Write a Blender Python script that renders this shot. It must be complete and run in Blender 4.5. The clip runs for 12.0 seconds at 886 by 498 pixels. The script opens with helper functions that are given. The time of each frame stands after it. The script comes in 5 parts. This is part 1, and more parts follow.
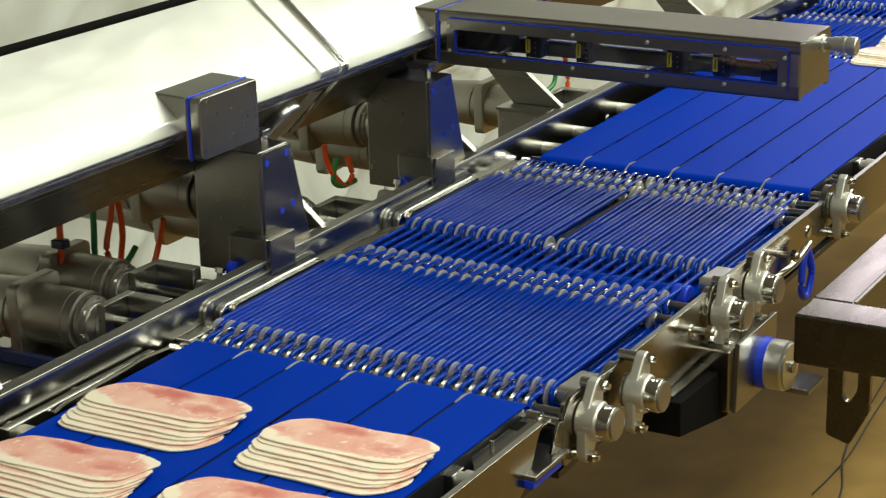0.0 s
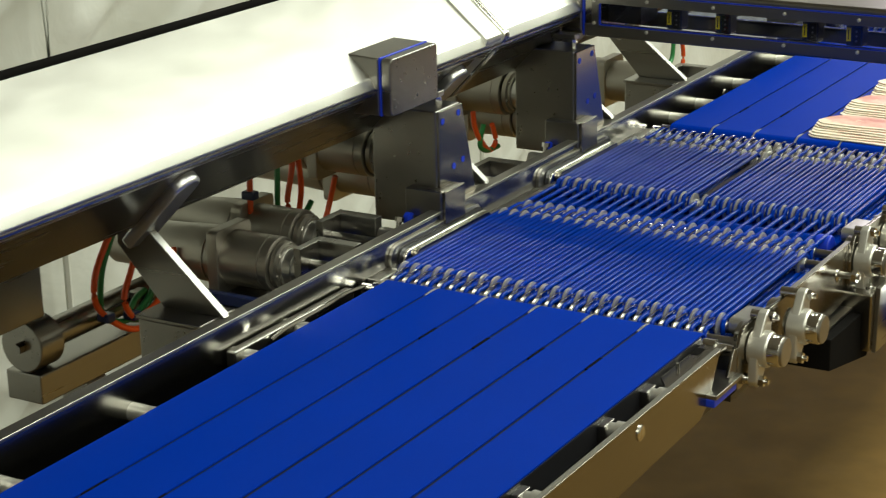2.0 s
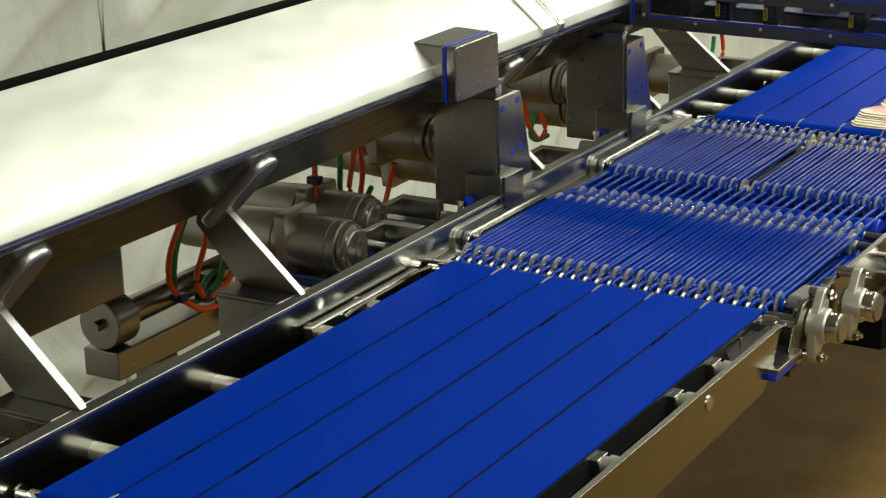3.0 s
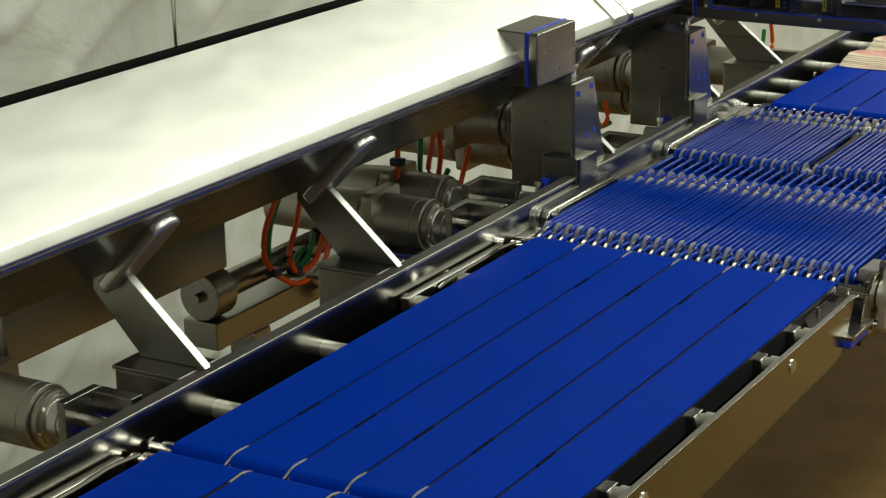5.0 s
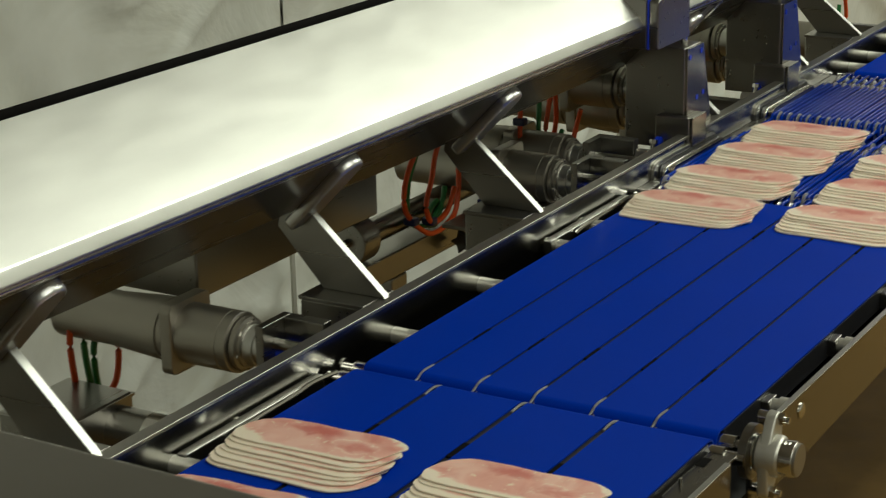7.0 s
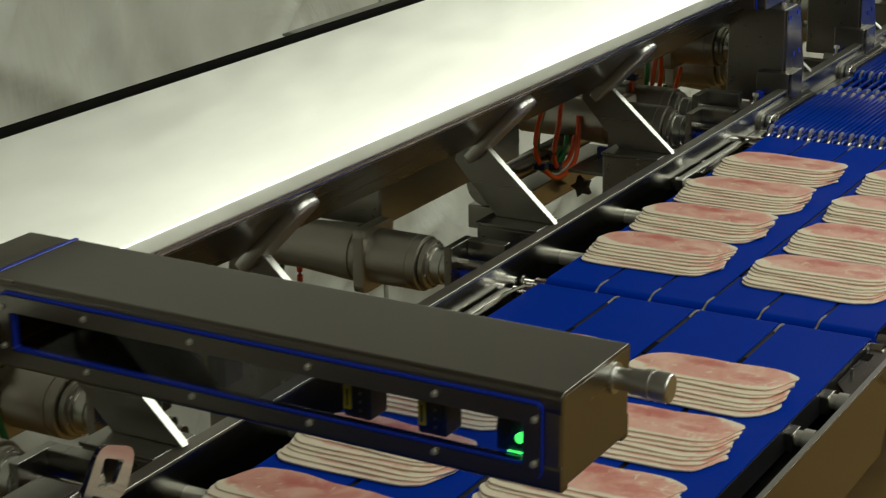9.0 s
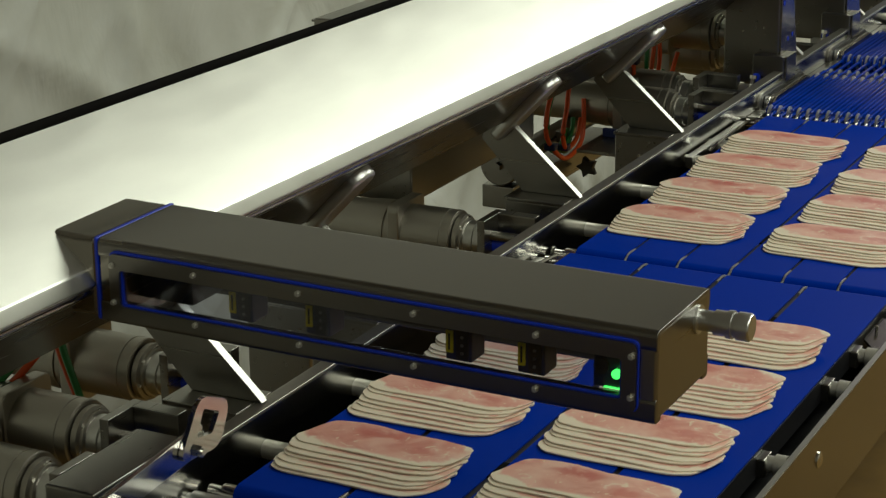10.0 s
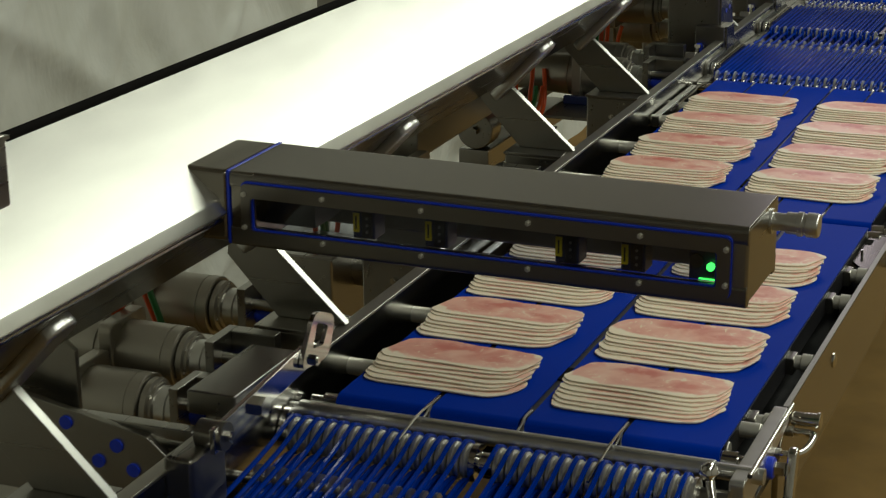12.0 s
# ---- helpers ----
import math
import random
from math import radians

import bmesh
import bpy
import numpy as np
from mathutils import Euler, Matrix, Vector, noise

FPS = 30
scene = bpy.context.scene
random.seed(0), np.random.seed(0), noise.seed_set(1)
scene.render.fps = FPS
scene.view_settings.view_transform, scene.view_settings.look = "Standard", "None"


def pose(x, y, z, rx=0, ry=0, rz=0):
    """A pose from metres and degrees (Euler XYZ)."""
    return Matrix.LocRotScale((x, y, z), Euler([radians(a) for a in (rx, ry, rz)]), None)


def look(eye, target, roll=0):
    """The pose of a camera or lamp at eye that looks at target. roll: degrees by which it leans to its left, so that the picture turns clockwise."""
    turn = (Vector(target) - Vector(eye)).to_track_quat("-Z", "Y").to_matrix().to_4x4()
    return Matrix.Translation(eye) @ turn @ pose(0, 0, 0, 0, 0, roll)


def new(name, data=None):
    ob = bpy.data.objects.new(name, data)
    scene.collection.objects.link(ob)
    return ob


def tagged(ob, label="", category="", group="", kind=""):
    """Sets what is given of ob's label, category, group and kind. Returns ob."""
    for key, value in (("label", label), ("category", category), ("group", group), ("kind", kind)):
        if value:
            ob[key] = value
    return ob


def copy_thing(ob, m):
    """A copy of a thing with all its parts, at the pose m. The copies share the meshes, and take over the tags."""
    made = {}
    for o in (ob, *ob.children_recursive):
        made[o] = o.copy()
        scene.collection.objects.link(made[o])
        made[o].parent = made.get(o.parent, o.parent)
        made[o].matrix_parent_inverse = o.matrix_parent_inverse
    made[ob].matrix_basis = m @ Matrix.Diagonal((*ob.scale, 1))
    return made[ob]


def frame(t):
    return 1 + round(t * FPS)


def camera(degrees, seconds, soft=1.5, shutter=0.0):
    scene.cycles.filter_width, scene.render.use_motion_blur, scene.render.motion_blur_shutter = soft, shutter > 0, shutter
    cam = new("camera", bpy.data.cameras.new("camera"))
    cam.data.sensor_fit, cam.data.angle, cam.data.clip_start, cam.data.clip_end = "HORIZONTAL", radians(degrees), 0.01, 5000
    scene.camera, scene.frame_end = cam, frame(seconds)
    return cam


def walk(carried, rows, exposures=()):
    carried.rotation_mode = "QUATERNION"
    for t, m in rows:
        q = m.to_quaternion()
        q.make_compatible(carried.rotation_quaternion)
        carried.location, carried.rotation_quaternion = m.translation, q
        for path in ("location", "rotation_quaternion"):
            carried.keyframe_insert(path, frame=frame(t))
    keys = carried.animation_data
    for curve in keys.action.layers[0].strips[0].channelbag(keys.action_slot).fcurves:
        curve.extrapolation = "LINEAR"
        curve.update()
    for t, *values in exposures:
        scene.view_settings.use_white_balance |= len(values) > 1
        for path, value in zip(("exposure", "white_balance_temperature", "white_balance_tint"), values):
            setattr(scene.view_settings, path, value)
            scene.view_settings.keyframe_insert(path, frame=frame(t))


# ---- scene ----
cam = camera(25.7, 12.0, soft=1.2, shutter=0.5)
PATH = [
    (0, (1.512, -1.971, 1.921), (0.564, -0.324, 1.3), -1.4),
    (0.5, (1.503, -2.042, 1.919), (0.551, -0.394, 1.302), -1.5),
    (1, (1.485, -2.128, 1.921), (0.53, -0.483, 1.304), -1.4),
    (1.5, (1.461, -2.226, 1.917), (0.5, -0.583, 1.302), -1.4),
    (2, (1.445, -2.307, 1.919), (0.479, -0.667, 1.305), -1.3),
    (2.5, (1.427, -2.373, 1.916), (0.46, -0.733, 1.305), -1.3),
    (3, (1.416, -2.438, 1.916), (0.446, -0.799, 1.307), -1.3),
    (5, (1.382, -2.635, 1.92), (0.409, -0.995, 1.316), -1.2),
    (5.5, (1.37, -2.709, 1.919), (0.395, -1.07, 1.316), -1.3),
    (6, (1.352, -2.784, 1.918), (0.378, -1.145, 1.315), -1.2),
    (6.5, (1.333, -2.867, 1.918), (0.361, -1.226, 1.315), -1.2),
    (7, (1.31, -2.961, 1.919), (0.341, -1.32, 1.312), -1.1),
    (9, (1.206, -3.398, 1.93), (0.271, -1.741, 1.314), -0.7),
    (9.5, (1.173, -3.505, 1.931), (0.258, -1.836, 1.316), -0.8),
    (10, (1.145, -3.596, 1.931), (0.265, -1.908, 1.316), -0.8),
    (10.5, (1.114, -3.7, 1.932), (0.274, -1.992, 1.318), -0.8),
    (11, (1.079, -3.801, 1.931), (0.279, -2.074, 1.319), -0.8),
    (11.5, (1.045, -3.894, 1.931), (0.284, -2.148, 1.319), -0.8),
    (12, (1.008, -3.996, 1.932), (0.28, -2.236, 1.321), -0.8),
]
walk(cam, [(t, look(eye, target, roll)) for t, eye, target, roll in PATH],
     exposures=[(0, -0.18), (1, -0.14), (2.5, -0.25), (5, -0.55), (7, -0.81), (9, -0.99), (12, -0.95)])

# ---- light ----
world = bpy.data.worlds.new("hall_air")
scene.world = world
world.use_nodes = True
world.node_tree.nodes["Background"].inputs[0].default_value = (0.8, 0.9, 1.0, 1)
world.node_tree.nodes["Background"].inputs[1].default_value = 0.075


def hall_lamp(name, m, sx, sy, watts, colour):
    data = bpy.data.lights.new(name, "AREA")
    data.shape, data.size, data.size_y, data.energy, data.color = "RECTANGLE", sx, sy, watts, colour
    ob = new(name, data)
    ob.matrix_world = m
    return tagged(ob, "area light high in the hall, its source unseen", "ceiling light", "hall ceiling lights")


hall_lamp("ceiling_light", pose(1.95, 4.6, 4.25), 1.1, 8.5, 545, (0.95, 1.0, 0.86))
# Fill light added to brighten the faces turned towards the camera.
hall_lamp("ceiling_light", pose(2.7, -3.2, 4.25), 0.6, 5.0, 175, (0.97, 1.0, 0.86))
# Weak pinkish light added for a faint sheen on the belts.
hall_lamp("ceiling_light", pose(-0.9, 6.3, 2.9, -50, 0, 0), 0.4, 0.8, 14, (1.0, 0.9, 1.0))


# ---- materials ----
def material(name, colour, rough=0.5, metal=0.0, vary=0.12, scale=30.0, stretch=(1, 1, 1), bump=0.0, rough_vary=0.0,
             emit=0.0, coat=0.0, spec=0.5, stain=0.1, relief=0.001, crease=0.0):
    mat = bpy.data.materials.new(name)
    mat.use_nodes = True
    nt = mat.node_tree
    b = nt.nodes["Principled BSDF"]
    n = nt.nodes.new
    tc, mp, fine, coarse = n("ShaderNodeTexCoord"), n("ShaderNodeMapping"), n("ShaderNodeTexNoise"), n("ShaderNodeTexNoise")
    nt.links.new(tc.outputs["Object"], mp.inputs[0])
    mp.inputs["Scale"].default_value = stretch
    nt.links.new(mp.outputs[0], fine.inputs["Vector"])
    nt.links.new(tc.outputs["Object"], coarse.inputs["Vector"])
    fine.inputs["Scale"].default_value, fine.inputs["Detail"].default_value = scale, 5
    coarse.inputs["Scale"].default_value, coarse.inputs["Detail"].default_value = 5.0, 4
    mix = n("ShaderNodeMix")
    mix.data_type = "RGBA"
    mix.inputs[6].default_value = (*[c * (1 - vary) for c in colour], 1)
    mix.inputs[7].default_value = (*[min(1, c * (1 + vary)) for c in colour], 1)
    nt.links.new(fine.outputs[0], mix.inputs[0])
    dirt = n("ShaderNodeMix")
    dirt.data_type, dirt.blend_type = "RGBA", "MULTIPLY"
    ramp = n("ShaderNodeMapRange")
    ramp.inputs[1].default_value, ramp.inputs[2].default_value = 0.35, 0.75
    ramp.inputs[3].default_value, ramp.inputs[4].default_value = 0.0, 1.0
    nt.links.new(coarse.outputs[0], ramp.inputs[0])
    dirt.inputs[7].default_value = (1 - stain, 1 - stain, 1 - stain * 1.2, 1)
    nt.links.new(ramp.outputs[0], dirt.inputs[0])
    nt.links.new(mix.outputs[2], dirt.inputs[6])
    nt.links.new(dirt.outputs[2], b.inputs["Base Color"])
    b.inputs["Metallic"].default_value = metal
    b.inputs["Specular IOR Level"].default_value = spec
    b.inputs["Coat Weight"].default_value = coat
    if rough_vary:
        rr = n("ShaderNodeMapRange")
        rr.inputs[3].default_value, rr.inputs[4].default_value = max(0.02, rough - rough_vary), rough + rough_vary
        nt.links.new(fine.outputs[0], rr.inputs[0])
        nt.links.new(rr.outputs[0], b.inputs["Roughness"])
    else:
        b.inputs["Roughness"].default_value = rough
    if bump:
        bp = n("ShaderNodeBump")
        bp.inputs["Strength"].default_value, bp.inputs["Distance"].default_value = bump, relief
        fine.inputs["Distortion"].default_value = crease
        nt.links.new(fine.outputs[0], bp.inputs["Height"])
        nt.links.new(bp.outputs[0], b.inputs["Normal"])
    if emit:
        b.inputs["Emission Color"].default_value = (*colour, 1)
        b.inputs["Emission Strength"].default_value = emit
    return mat


STEEL = material("brushed_steel", (0.315, 0.305, 0.28), 0.28, 1.0, 0.03, 90, (1, 0.05, 1), 0.0, 0.02, stain=0.03)
STEEL_X = material("brushed_steel_across", (0.315, 0.305, 0.28), 0.28, 1.0, 0.03, 90, (0.05, 1, 1), 0.0, 0.02, stain=0.03)
BEAM = material("brushed_beam_steel", (0.24, 0.228, 0.205), 0.29, 1.0, 0.03, 90, (0.05, 1, 1), 0.0, 0.012, stain=0.08)
PLATE = material("rolled_plate_steel", (0.30, 0.28, 0.24), 0.20, 1.0, 0.04, 50, (1, 0.15, 1), 0.0, 0.02, stain=0.05)
TABLE = material("worn_table_steel", (0.155, 0.143, 0.12), 0.27, 1.0, 0.08, 40, (1, 0.2, 1), 0.0, 0.05, stain=0.1)
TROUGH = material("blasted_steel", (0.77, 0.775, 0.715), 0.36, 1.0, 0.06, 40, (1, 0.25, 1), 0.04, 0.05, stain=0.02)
POLISH = material("polished_steel", (0.70, 0.69, 0.66), 0.12, 1.0, 0.05, 40, (1, 1, 1), 0.02, 0.04, stain=0.02)
SATIN = material("satin_steel", (0.66, 0.66, 0.64), 0.34, 1.0, 0.06, 60, (1, 1, 1), 0.0, 0.05, stain=0.02)
# Darker than the cover: the shade of the housing's lower face is its colour.
SHADED_STEEL = material("shaded_housing_steel", (0.27, 0.265, 0.25), 0.26, 1.0, 0.06, 60, (1, 0.06, 1), 0.04, 0.05, stain=0.03)
MOTOR = material("satin_motor_steel", (0.43, 0.41, 0.365), 0.40, 1.0, 0.06, 60, (0.3, 1, 1), 0.0, 0.05, stain=0.08)
CAST = material("bead_blasted_cast_steel", (0.62, 0.61, 0.55), 0.42, 0.82, 0.06, 300, (1, 1, 1), 0.1, 0.05, stain=0.02)
DISC = material("pale_roller_disc", (0.76, 0.75, 0.71), 0.28, 0.85, 0.06, 200)
EDGE = material("cut_steel_edge", (0.45, 0.45, 0.42), 0.38, 1.0, 0.05, 200)
INNER = material("smooth_rail_steel", (0.36, 0.35, 0.325), 0.2, 1.0, 0.05, 40, (1, 0.1, 1), 0.02, 0.03, stain=0.03)
DARK = material("dark_steel", (0.10, 0.10, 0.10), 0.35, 1.0, 0.2, 40, (1, 1, 1), 0.0, 0.1)
BLACK = material("black_plastic", (0.012, 0.012, 0.014), 0.4, 0.0, 0.2, 60)
BELT = material("blue_conveyor_belt", (0.0, 0.0285, 0.345), 0.42, 0.0, 0.06, 900, (1, 0.5, 1), 0.2, 0.05, stain=0.06, spec=0.025)
CORD = material("blue_urethane_cord", (0.0, 0.027, 0.30), 0.075, 0.0, 0.2, 75, (1, 0.45, 1), 0.8, 0.035, stain=0.3, spec=0.085, relief=0.0013)
BLUE = material("blue_silicone_gasket", (0.005, 0.035, 0.52), 0.4, 0.0, 0.1, 80)
ORANGE = material("orange_hose", (0.75, 0.09, 0.01), 0.35, 0.0, 0.1, 40)
GREEN = material("green_hose", (0.02, 0.20, 0.05), 0.35, 0.0, 0.1, 40)
YELLOW = material("yellow_label", (0.80, 0.62, 0.01), 0.5, 0.0, 0.1, 80)
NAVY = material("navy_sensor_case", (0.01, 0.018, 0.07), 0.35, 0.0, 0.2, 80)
LED = material("green_led", (0.07, 1.0, 0.12), 0.4, emit=5.0)
# Matt black for shaded hollows and slots, and for the housing's rear edge.
VOID = material("matt_black", (0.006, 0.0055, 0.005), 0.85, 0.0, 0.3, 30, spec=0.05)
FLOORM = material("tan_epoxy_floor", (0.215, 0.130, 0.040), 0.6, 0.0, 0.14, 14, (1, 1, 1), 0.05, 0.08, stain=0.3, spec=0.08)
SHEET = material("white_plastic_sheet", (0.66, 0.675, 0.625), 0.5, 0.0, 0.04, 2.6, (1, 1, 0.8), 0.6, 0.05, stain=0.2, relief=0.03, crease=1.0)
PLAIN = material("painted_wall", (0.42, 0.41, 0.375), 0.7, 0.0, 0.06, 6)
FAT = material("ham_fat_rind", (0.86, 0.76, 0.60), 0.42, 0.0, 0.12, 60, stain=0.08)
RIND = material("ham_cut_edge", (0.42, 0.29, 0.18), 0.5, 0.0, 0.4, 90)


def ham_material():
    mat = bpy.data.materials.new("cooked_ham")
    mat.use_nodes = True
    nt = mat.node_tree
    b, n, link = nt.nodes["Principled BSDF"], nt.nodes.new, nt.links.new
    tc, info = n("ShaderNodeTexCoord"), n("ShaderNodeObjectInfo")
    shift = n("ShaderNodeVectorMath")
    shift.operation = "MULTIPLY_ADD"
    shift.inputs[1].default_value = (1, 1, 1)
    link(tc.outputs["Object"], shift.inputs[0])
    off = n("ShaderNodeCombineXYZ")
    link(info.outputs["Random"], off.inputs[2])
    link(off.outputs[0], shift.inputs[2])
    big, vein, sep = n("ShaderNodeTexNoise"), n("ShaderNodeTexNoise"), n("ShaderNodeSeparateXYZ")
    link(shift.outputs[0], big.inputs["Vector"])
    link(shift.outputs[0], vein.inputs["Vector"])
    link(tc.outputs["Object"], sep.inputs[0])
    big.inputs["Scale"].default_value, big.inputs["Detail"].default_value, big.inputs["Distortion"].default_value = 22, 3, 0.6
    vein.inputs["Scale"].default_value, vein.inputs["Detail"].default_value, vein.inputs["Distortion"].default_value = 45, 4, 2.5
    ramp = n("ShaderNodeValToRGB")
    e = ramp.color_ramp.elements
    e[0].position, e[0].color = 0.30, (0.66, 0.26, 0.21, 1)
    e[1].position, e[1].color = 0.66, (0.84, 0.52, 0.42, 1)
    mid = ramp.color_ramp.elements.new(0.48)
    mid.color = (0.77, 0.40, 0.32, 1)
    link(big.outputs[0], ramp.inputs[0])
    streak = n("ShaderNodeValToRGB")
    s = streak.color_ramp.elements
    s[0].position, s[0].color = 0.615, (0, 0, 0, 1)
    s[1].position, s[1].color = 0.68, (1, 1, 1, 1)
    link(vein.outputs[0], streak.inputs[0])
    mix = n("ShaderNodeMix")
    mix.data_type = "RGBA"
    link(streak.outputs[0], mix.inputs[0])
    link(ramp.outputs[0], mix.inputs[6])
    mix.inputs[7].default_value = (0.85, 0.68, 0.52, 1)
    # a pale fat rim towards the front of each slice
    rim = n("ShaderNodeMapRange")
    rim.inputs[1].default_value, rim.inputs[2].default_value = -0.019, -0.025
    add = n("ShaderNodeMath")
    add.operation = "MULTIPLY_ADD"
    add.inputs[1].default_value = 0.02
    link(big.outputs[0], add.inputs[0])
    link(sep.outputs[1], add.inputs[2])
    link(add.outputs[0], rim.inputs[0])
    fat = n("ShaderNodeMix")
    fat.data_type = "RGBA"
    link(rim.outputs[0], fat.inputs[0])
    link(mix.outputs[2], fat.inputs[6])
    fat.inputs[7].default_value = (0.88, 0.78, 0.62, 1)

    def blob(cx, cy, ax, ay, inner, outer, src):
        """1 inside an uneven oval round (cx, cy), falling to 0 at its rim."""
        sub, div, ln = n("ShaderNodeVectorMath"), n("ShaderNodeVectorMath"), n("ShaderNodeVectorMath")
        sub.operation, div.operation, ln.operation = "SUBTRACT", "DIVIDE", "LENGTH"
        sub.inputs[1].default_value, div.inputs[1].default_value = (cx, cy, 0.0012), (ax, ay, 1)
        link(src, sub.inputs[0])
        link(sub.outputs[0], div.inputs[0])
        link(div.outputs[0], ln.inputs[0])
        rg = n("ShaderNodeMapRange")
        rg.interpolation_type = "SMOOTHSTEP"
        rg.inputs[1].default_value, rg.inputs[2].default_value = inner, outer
        rg.inputs[3].default_value, rg.inputs[4].default_value = 1.0, 0.0
        link(ln.outputs["Value"], rg.inputs[0])
        return rg.outputs[0], ln.outputs["Value"]

    # the muscle pattern that all slices of one ham share: a red strip, a rosy eye, a white seam round it
    warp = n("ShaderNodeMix")
    warp.data_type = "VECTOR"
    warp.inputs[0].default_value = 0.034
    wn = n("ShaderNodeTexNoise")
    wn.inputs["Scale"].default_value, wn.inputs["Detail"].default_value = 38, 3
    link(shift.outputs[0], wn.inputs["Vector"])
    link(tc.outputs["Object"], warp.inputs[4])
    link(wn.outputs["Color"], warp.inputs[5])
    wn.inputs["Distortion"].default_value = 0.8
    src = n("ShaderNodeVectorMath")
    src.operation = "SUBTRACT"
    src.inputs[1].default_value = (0.017, 0.017, 0.017)
    link(warp.outputs[1], src.inputs[0])
    flat = n("ShaderNodeVectorMath")
    flat.operation = "MULTIPLY"
    flat.inputs[1].default_value = (1, 1, 0)
    link(src.outputs[0], flat.inputs[0])
    colour = fat.outputs[2]
    for cx, cy, ax, ay, tint, amount in ((-0.012, 0.020, 0.050, 0.017, (0.55, 0.12, 0.10), 0.75), (0.052, -0.004, 0.032, 0.014, (0.60, 0.17, 0.14), 0.65)):
        mask, dist = blob(cx, cy, ax, ay, 0.25, 1.0, flat.outputs[0])
        scale = n("ShaderNodeMath")
        scale.operation = "MULTIPLY"
        scale.inputs[1].default_value = amount
        link(mask, scale.inputs[0])
        mx = n("ShaderNodeMix")
        mx.data_type = "RGBA"
        mx.inputs[7].default_value = (*tint, 1)
        link(scale.outputs[0], mx.inputs[0])
        link(colour, mx.inputs[6])
        colour = mx.outputs[2]
    body, dist = blob(0.000, 0.006, 0.110, 0.0475, 0.86, 0.99, flat.outputs[0])
    rimmed = n("ShaderNodeMix")
    rimmed.data_type = "RGBA"
    rimmed.inputs[6].default_value = (0.87, 0.76, 0.60, 1)
    link(body, rimmed.inputs[0])
    link(colour, rimmed.inputs[7])
    colour = rimmed.outputs[2]
    far, dist = blob(0.052, -0.003, 0.034, 0.016, 0.9, 1.0, flat.outputs[0])
    seam = n("ShaderNodeValToRGB")
    k = seam.color_ramp.elements
    k[0].position, k[0].color = 0.80, (0, 0, 0, 1)
    k[1].position, k[1].color = 1.0, (0, 0, 0, 1)
    seam.color_ramp.elements.new(0.9).color = (0.9, 0.9, 0.9, 1)
    link(dist, seam.inputs[0])
    mx = n("ShaderNodeMix")
    mx.data_type = "RGBA"
    mx.inputs[7].default_value = (0.88, 0.72, 0.58, 1)
    broken = n("ShaderNodeMapRange")
    broken.inputs[1].default_value, broken.inputs[2].default_value = 0.47, 0.60
    link(big.outputs[0], broken.inputs[0])
    arcs = n("ShaderNodeMath")
    arcs.operation = "MULTIPLY"
    link(seam.outputs[0], arcs.inputs[0])
    link(broken.outputs[0], arcs.inputs[1])
    link(arcs.outputs[0], mx.inputs[0])
    link(colour, mx.inputs[6])
    link(mx.outputs[2], b.inputs["Base Color"])
    b.inputs["Roughness"].default_value = 0.36
    b.inputs["Subsurface Weight"].default_value = 0.1
    b.inputs["Subsurface Radius"].default_value = (0.006, 0.003, 0.002)
    return mat


HAM = ham_material()


def pane_material():
    mat = bpy.data.materials.new("clear_acrylic")
    mat.use_nodes = True
    nt = mat.node_tree
    out = nt.nodes["Material Output"]
    clear, gloss, mix, fr = (nt.nodes.new(k) for k in ("ShaderNodeBsdfTransparent", "ShaderNodeBsdfGlossy", "ShaderNodeMixShader", "ShaderNodeFresnel"))
    clear.inputs[0].default_value = (0.80, 0.82, 0.88, 1)
    gloss.inputs["Roughness"].default_value = 0.03
    fr.inputs[0].default_value = 1.5
    nt.links.new(fr.outputs[0], mix.inputs[0])
    nt.links.new(clear.outputs[0], mix.inputs[1])
    nt.links.new(gloss.outputs[0], mix.inputs[2])
    nt.links.new(mix.outputs[0], out.inputs[0])
    return mat


PANE = pane_material()


# ---- mesh tools ----
ORIGIN = {}


def thing(name, at, label, category, group="", kind=""):
    ob = new(name)
    ob.empty_display_size = 0.05
    ob.location = at
    ORIGIN[ob] = Vector(at)
    return tagged(ob, label, category, group, kind)


def finish(bm, mat, at=(0, 0, 0), angle=35):
    me = bpy.data.meshes.new("mesh")
    bmesh.ops.translate(bm, verts=bm.verts, vec=-Vector(at))
    bmesh.ops.recalc_face_normals(bm, faces=bm.faces)
    limit = math.cos(radians(max(angle, 48)))
    normals = []
    for f in bm.faces:
        f.smooth = True
        n = f.normal
        for v in f.verts:
            s = Vector((0, 0, 0))
            for g in v.link_faces:
                if g.normal.dot(n) > limit:
                    s += g.normal * g.calc_area()
            normals.append(s.normalized() if s.length > 1e-12 else n.copy())
    bm.to_mesh(me)
    bm.free()
    me.normals_split_custom_set(normals)
    me.materials.append(mat)
    return me


def part(name, bm, mat, parent, label="", angle=35):
    """One mesh, given in world places, under a thing or a part."""
    at = ORIGIN[parent]
    ob = new(name, finish(bm, mat, at, angle))
    ob.parent = parent
    ORIGIN[ob] = at
    return tagged(ob, label)


def solid(name, bm, mat, label, category="", kind="", group="", angle=35):
    ob = new(name, finish(bm, mat, (0, 0, 0), angle))
    ORIGIN[ob] = Vector((0, 0, 0))
    return tagged(ob, label, category, group, kind)


